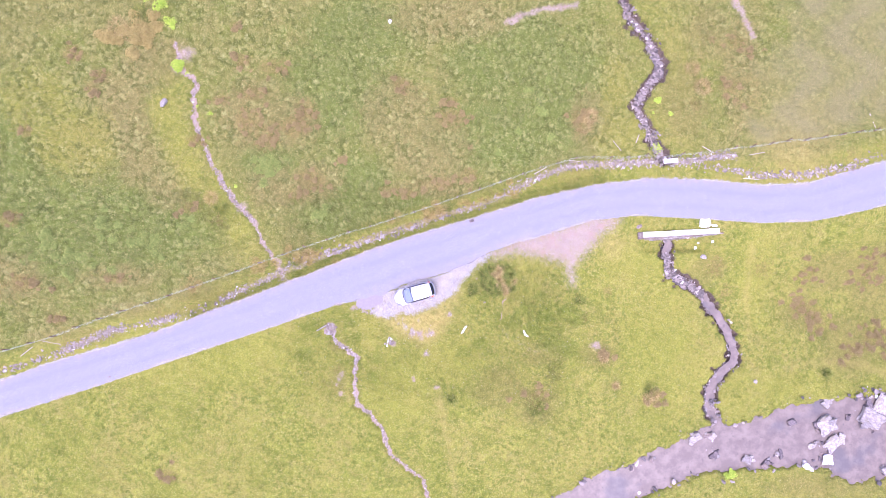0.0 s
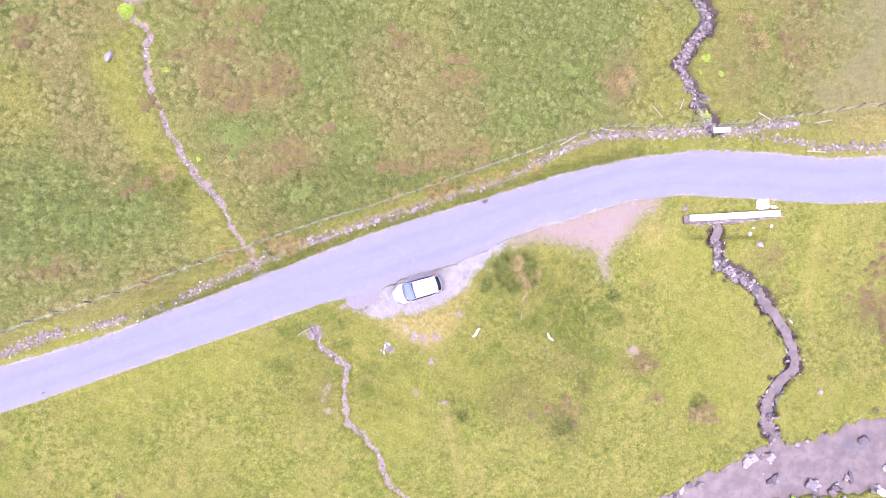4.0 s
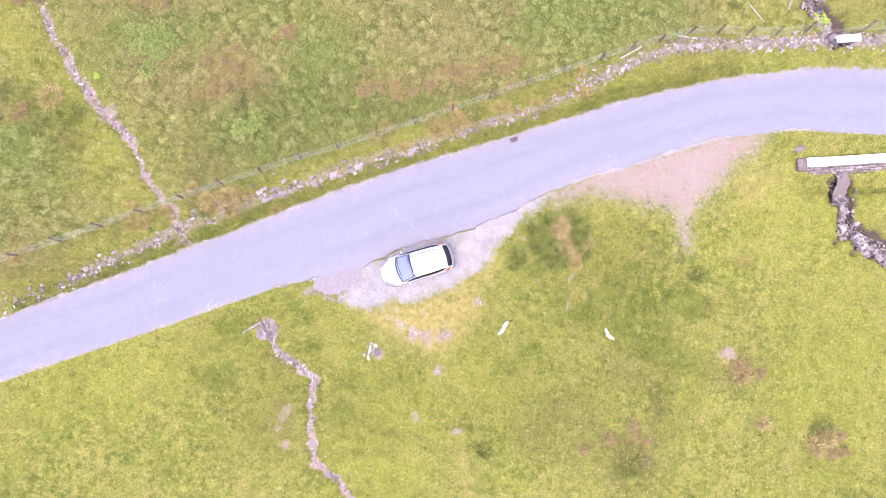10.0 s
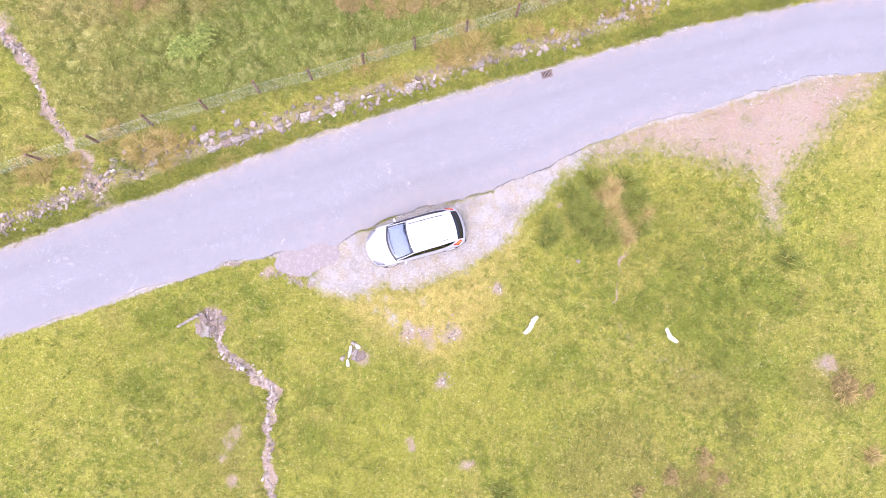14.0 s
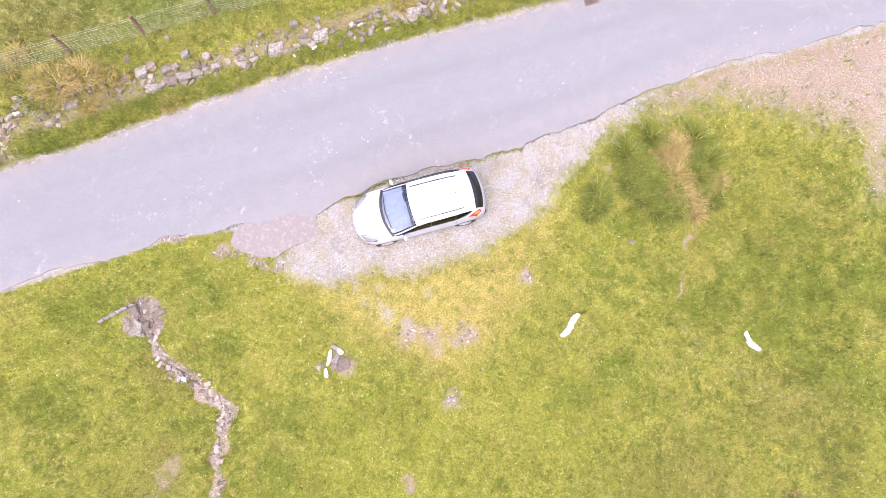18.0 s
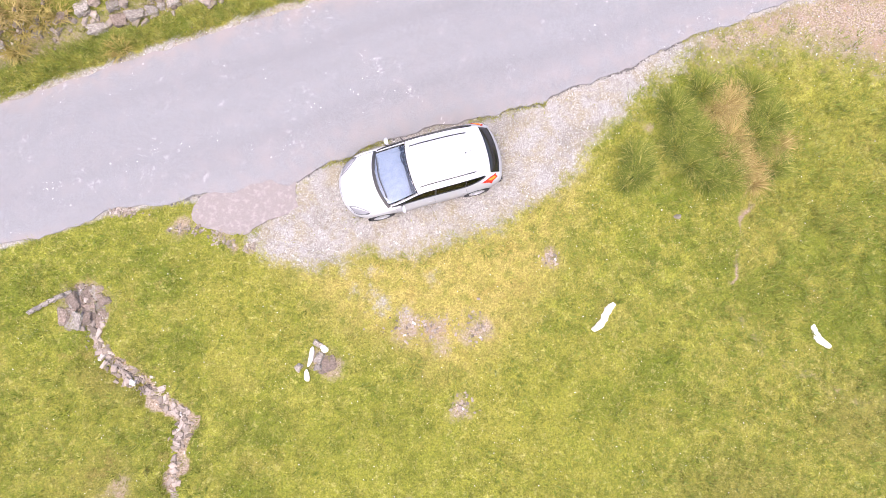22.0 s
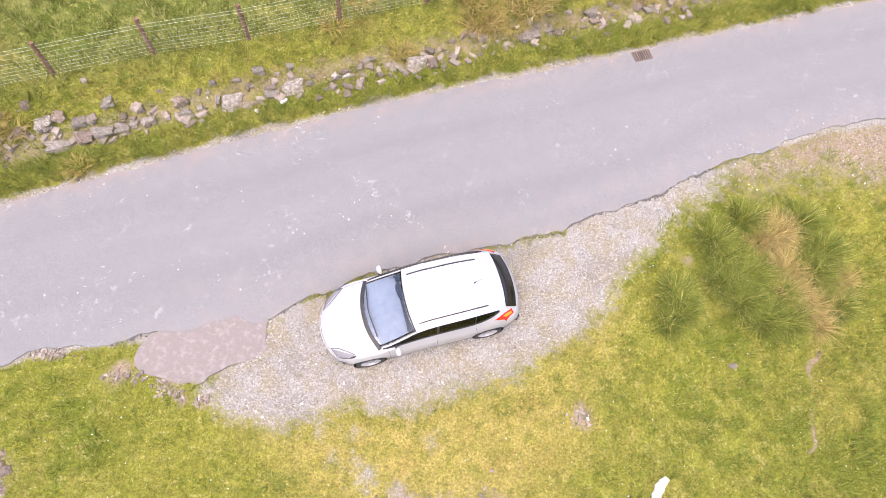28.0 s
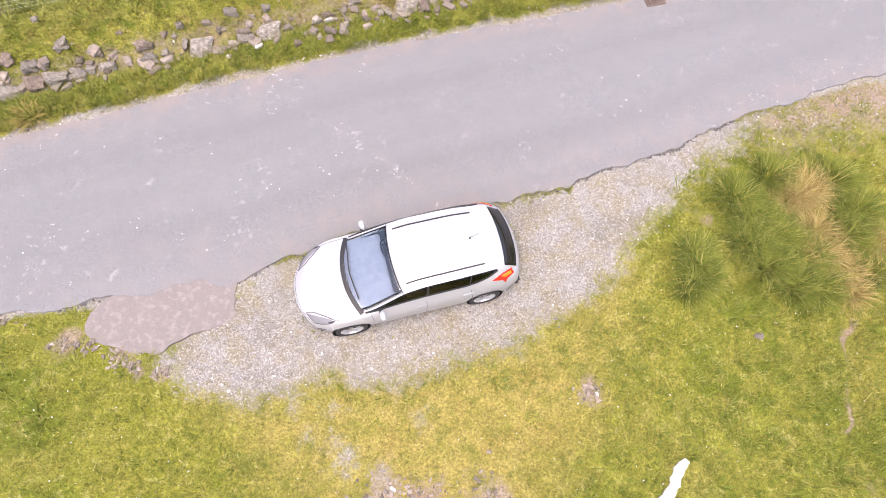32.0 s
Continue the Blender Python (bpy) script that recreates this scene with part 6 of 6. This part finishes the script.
blades("grass_tufts", tx, ty, .14 + .18 * rng.random(len(tx)), .013 + 0 * tx, 14, dark_mat, "darker green tufts in grazed turf", 1.2, "grass", .06)


N7 = 9000
tx, ty = rng.uniform(-14, 19, N7), rng.uniform(-13, 3, N7)
mk = masks(tx, ty)
ok = (ty < road_s(tx) - .4) & (rng.random(N7) < grassy(tx, ty)) & (rng.random(N7) < .04 + .8 * sm(.25, .9, mk["lush"]))
tx, ty = tx[ok], ty[ok]
lush_mat = blade_material("long_green_blades", (.14, .19, .024), .35)
blades("grass_long", tx, ty, .13 + .13 * rng.random(len(tx)), .008 + 0 * tx, 12, lush_mat, "long dark green grass in the pasture", 1.25, "grass", .05)


def frond_clump(name, radius, count, length, width, material, seed, up=.6):
    """A clump of long arched blades, three pieces to a blade."""
    r = np.random.default_rng(seed)
    a = r.uniform(0, 2 * np.pi, count)
    rad = radius * np.sqrt(r.random(count)) * .6
    bx, by = rad * np.cos(a), rad * np.sin(a)
    d = a + r.normal(0, .7, count)
    L = length * r.uniform(.55, 1.15, count)
    vs = []
    out, h = np.zeros(count), np.zeros(count)
    tilt = r.uniform(.15, up, count)
    for k in range(4):
        ww = width * (1 - k / 3.2)
        px, py = bx + out * np.cos(d), by + out * np.sin(d)
        if k < 3:
            vs += [np.stack([px - np.sin(d) * ww, py + np.cos(d) * ww, h], 1), np.stack([px + np.sin(d) * ww, py - np.cos(d) * ww, h], 1)]
        else:
            vs += [np.stack([px, py, h], 1)]
        out, h = out + L / 3 * np.sin(tilt), h + L / 3 * np.cos(tilt)
        tilt = tilt + r.uniform(.25, .65, count)
    v = np.stack(vs, 1)
    i = np.arange(count)[:, None] * 7
    f = np.concatenate([i + np.array([[0, 1, 3]]), i + np.array([[0, 3, 2]]), i + np.array([[2, 3, 5]]), i + np.array([[2, 5, 4]]), i + np.array([[4, 5, 6]])])
    return mesh_object(name, v.reshape(-1, 3), f, material, None, False)


def plant_mat(name, cols):
    m, nt, b = nodes_of(name, .7)
    g = nt.nodes.new("ShaderNodeNewGeometry").outputs["Random Per Island"]
    c = mix(nt, g, cols[0], cols[1])
    c = mix(nt, ramp(nt, g, .8, .95), c, cols[2])
    c = mix(nt, ramp(nt, noise_node(nt, 2.5, 3), .4, .65, 0, .6), c, cols[1])
    nt.links.new(c, b.inputs["Base Color"])
    b.inputs["Specular IOR Level"].default_value = .2
    return m


rush_mat = plant_mat("green_rush", [(.042, .072, .01), (.2, .225, .034), (.42, .38, .12)])
dry_mat = plant_mat("dry_rush", [(.19, .13, .045), (.4, .31, .11), (.55, .46, .2)])
bracken_mat = plant_mat("brown_bracken", [(.125, .09, .03), (.28, .212, .082), (.19, .19, .05)])
fern_mat = plant_mat("bright_fern", [(.2, .32, .025), (.33, .43, .05), (.42, .46, .08)])
pale_fern_mat = plant_mat("pale_fern", [(.13, .175, .03), (.215, .255, .058), (.3, .32, .09)])

rp = random.Random(12)
mound_meshes = {}


def mound_mesh(name, material, h, n, leaf, seed):
    """A low mound of many small leaves, one unit across its radius."""
    key = (material.name, h, n, leaf, seed)
    if key in mound_meshes:
        return mound_meshes[key]
    r = np.random.default_rng(seed)
    a, rad = r.uniform(0, 2 * np.pi, n), np.sqrt(r.random(n))
    lump = .95 + .16 * np.sin(3 * a + seed) + .08 * np.sin(5 * a + 2 * seed)
    px, py = rad * np.cos(a) * lump, rad * np.sin(a) * lump
    pz = h * (1 - rad ** 2) * r.uniform(.35, 1.05, n) + .02
    d, tilt = r.uniform(0, 2 * np.pi, n), r.normal(0, .5, n)
    L, W = leaf * r.uniform(.6, 1.4, n), leaf * r.uniform(.3, .6, n)
    ux, uy, uz = np.cos(d) * np.cos(tilt), np.sin(d) * np.cos(tilt), np.sin(tilt)
    vx, vy = -np.sin(d), np.cos(d)
    roll = r.normal(0, .35, n)
    v = np.stack([np.stack([px - ux * L, py - uy * L, pz - uz * L], 1), np.stack([px + vx * W, py + vy * W, pz + roll * W], 1), np.stack([px + ux * L, py + uy * L, pz + uz * L], 1), np.stack([px - vx * W, py - vy * W, pz - roll * W], 1)], 1)
    seg = 14
    ca = np.arange(seg) * 2 * np.pi / seg
    rim = 1.02 + .14 * np.sin(3 * ca + seed) + .08 * np.sin(5 * ca + 2 * seed)
    core = np.concatenate([np.stack([.85 * q * rim * np.cos(ca), .85 * q * rim * np.sin(ca), h * (.22 * (1 - q * q)) + r.uniform(-.03, .03, seg) - (.12 if q > .9 else .04)], 1) for q in (1.0, .8, .5, .03)])
    cf = np.array([[k * seg + j, k * seg + (j + 1) % seg, (k + 1) * seg + (j + 1) % seg, (k + 1) * seg + j] for k in range(3) for j in range(seg)])
    ob = mesh_object(name, np.concatenate([v.reshape(-1, 3), core]), np.concatenate([np.arange(n * 4).reshape(-1, 4), cf + n * 4]), material, None, False)
    mound_meshes[key] = ob.data
    bpy.data.objects.remove(ob)
    return mound_meshes[key]


def mound(kind, x, y, radius, h, n, leaf, material, label, group):
    ob = new(kind, mound_mesh(kind, material, h, n, leaf, rp.randrange(6)))
    s = radius * rp.uniform(.7, 1.25)
    ob.matrix_world = pose(x, y, zat(x, y) - .02, 0, 0, rp.uniform(0, 360)) @ Matrix.Diagonal((s, s * rp.uniform(.75, 1.2), s, 1))
    return tagged(ob, label, "plant", group)



def plant(kind, x, y, radius, count, length, width, material, label, up=.6, group=""):
    ob = frond_clump(kind, radius, count, length, width, material, rp.randrange(10000), up)
    ob.matrix_world = pose(x, y, zat(x, y) - .02)
    return tagged(ob, label, "plant", group)


for x, y, r_, n, dry in ((6.6, .25, .5, 420, 0), (6.9, -.25, .6, 480, 0), (6.7, -.9, .5, 380, 0), (7.1, -1.35, .5, 380, 0), (7.6, -1.75, .5, 380, 0), (8.2, -1.75, .5, 360, 0), (7.35, -.6, .6, 480, 0), (9.5, 0, .6, 420, 0), (9.0, .8, .55, 380, 0), (9.6, -1.3, .5, 340, 0), (7.5, .8, .5, 340, 0), (8.0, -1.1, .5, 380, 0), (9.1, -.5, .45, 300, 0), (8.25, .45, .45, 380, 1), (7.85, .2, .35, 200, 1), (8.35, -.5, .3, 200, 1), (8.5, -1.0, .36, 260, 1), (8.85, -1.35, .36, 200, 1), (9.0, -1.8, .3, 160, 1), (9.75, -.65, .35, 160, 1), (5.5, -1.2, .36, 420, 0), (5.55, -1.65, .42, 460, 0), (5.25, -1.95, .25, 160, 0)):
    plant("rush_clump", x, y, r_, int(n * 1.7), .7 if dry else .66, .0085, dry_mat if dry else rush_mat, "dry straw-coloured rush clump in the pasture" if dry else "dark green rush clump in the pasture", 1.1 if dry else .85, "rush clumps")
for x, y, r_, dry in ((24.3, -13.4, .8, 1), (24.6, -12.4, .9, 0), (25.0, -13.0, .7, 1), (12.0, -13.9, 1.4, 0), (17.0, -2.7, .6, 0), (19.5, -8.9, .6, 1), (43.9, -10.9, .6, 0), (3.2, -12.9, .4, 0), (20.8, -11.9, .4, 1), (17.5, 15.8, 1.4, 1), (18.2, 16.8, 1.2, 1), (-12.4, 2.0, .9, 1), (-13.0, 1.7, .8, 0), (-11.6, 2.4, .7, 1), (2.2, 6.9, .9, 1), (.9, 6.3, .6, 1), (3.0, 7.2, .7, 0), (-20.5, 7.2, 1.0, 0), (-21.5, 8.2, 1.0, 1), (-28.9, 25.2, 2.0, 1), (-30.5, 25.6, 1.6, 1), (-28.3, 27, 1.3, 0), (30.5, 20, 1.3, 1), (29.5, 22, 1.1, 1)):
    plant("rush_clump", x, y, r_, int(260 * r_ + 100), .65, .012, dry_mat if dry else rush_mat, "dry straw-coloured rush clump in rough grass" if dry else "dark green rush clump in rough grass", 1.0, "rush clumps")
gold_mat = plant_mat("golden_scrub", [(.22, .17, .045), (.36, .29, .09), (.16, .17, .04)])
for cx, cy, rx_, ry_, n in ((-12.2, 1.95, 1.2, .4, 12), (-10.8, 2.4, .5, .2, 3), (-17.2, .9, .9, .3, 6), (-15.9, 1.5, .5, .25, 4), (2.0, 6.75, 1.1, .35, 9), (5.6, 7.9, .9, .35, 6), (-1.6, 5.9, .8, .3, 4), (-13.1, 3.0, .4, .3, 2), (-22.5, -.6, 1.6, .4, 6), (9.0, 8.9, 1.2, .4, 6)):
    for k in range(n):
        plant("dry_scrub", cx + rp.gauss(0, rx_), cy + rp.gauss(0, ry_), .4, 130, .42, .014, gold_mat, "golden-brown dry scrub on the bank", 1.2, "dry scrub on the bank")
for cx, cy, w, n in ((-28.6, 25.1, 1.3, 13), (-31.4, 24.5, .9, 7), (-27.2, 26.0, .6, 3)):
    for k in range(n):
        mound("gorse_bush", cx + rp.gauss(0, w * .6), cy + rp.gauss(0, w * .6), .75, .9, 420, .09, gold_mat, "golden-brown gorse bush beside the rill", "gorse bushes by the rill")
for x, y, rx_, ry_ in BRACKEN:
    for k in range(int(rx_ * ry_ * 4.5 + 3)):
        mound("bracken", x + rp.gauss(0, rx_ * .55), y + rp.gauss(0, ry_ * .55), .34, .8, 300, .12, bracken_mat, "low mound of brown bracken in the hill pasture", "bracken patches")
for x, y, w, n in ((43.9, -5.6, 1.0, 16), (49.7, .4, 1.9, 34), (42.0, -3.4, 1.2, 18), (42.2, 0, .9, 10), (49.5, -7.2, 1.5, 24), (47.2, -8.4, .8, 8), (24.7, -13.1, .7, 9), (19.5, -8.4, .5, 6), (12.3, -12.8, .9, 7), (34.5, 25, 1.5, 9), (33.5, 20, 1.2, 8)):
    for k in range(n):
        mound("heather", x + rp.gauss(0, w), y + rp.gauss(0, w * .8), .42, .6, 300, .10, bracken_mat, "low brown heather mound in the grass", "heather mounds")
for x, y, r_ in ((25.6, 13.1, .7), (-24.6, 21.9, .6), (-24.0, 21.0, .4), (-25.6, 26.2, .6), (-26.3, 28.0, .8), (-28.0, 29.0, .8), (25.5, 18.7, .35), (25.3, 17.6, .35), (26.9, 17.0, .3), (33.0, -21.8, .6), (-22.9, 17.6, .25), (-21.5, 16.8, .3), (-19.0, 9.4, .2)):
    for k in range(2 if r_ > .5 else 1):
        mound("fern", x + rp.gauss(0, r_ * .3), y + rp.gauss(0, r_ * .3), r_ * .95, .7, 130, .16, fern_mat, "bright green fern beside the stream", "ferns by the streams")
for cx, cy, rx_, n in ((-15.8, 11.3, .9, 16), (-10.3, 6.4, .5, 4), (10.5, 17.5, 2.6, 10), (-38, 2.9, 1.6, 10), (-31.7, 5.6, 1.3, 11), (-28.3, 3.0, 1.4, 10), (-24.4, 5.2, .6, 4), (-34, 1.5, 1.6, 8)):
    for k in range(n):
        mound("fern", cx + rp.gauss(0, rx_), cy + rp.gauss(0, rx_ * .7), .55, .7, 240, .12, pale_fern_mat, "pale green fern clump in the hill pasture", "pale ferns in the hill field")
ex = np.concatenate([rng.uniform(-3.3, -1.4, 170), rng.uniform(.8, 3.0, 150), rng.uniform(7, 8.6, 60)])
blades("grass_asphalt_edge", ex, np.interp(ex, rx, ws_) - np.abs(rng.normal(.03, .06, len(ex))), .05 + .05 * rng.random(len(ex)), .008 + 0 * ex, 8, bright_mat, "mossy grass along the broken asphalt edge", 1.3, "grass", .05)
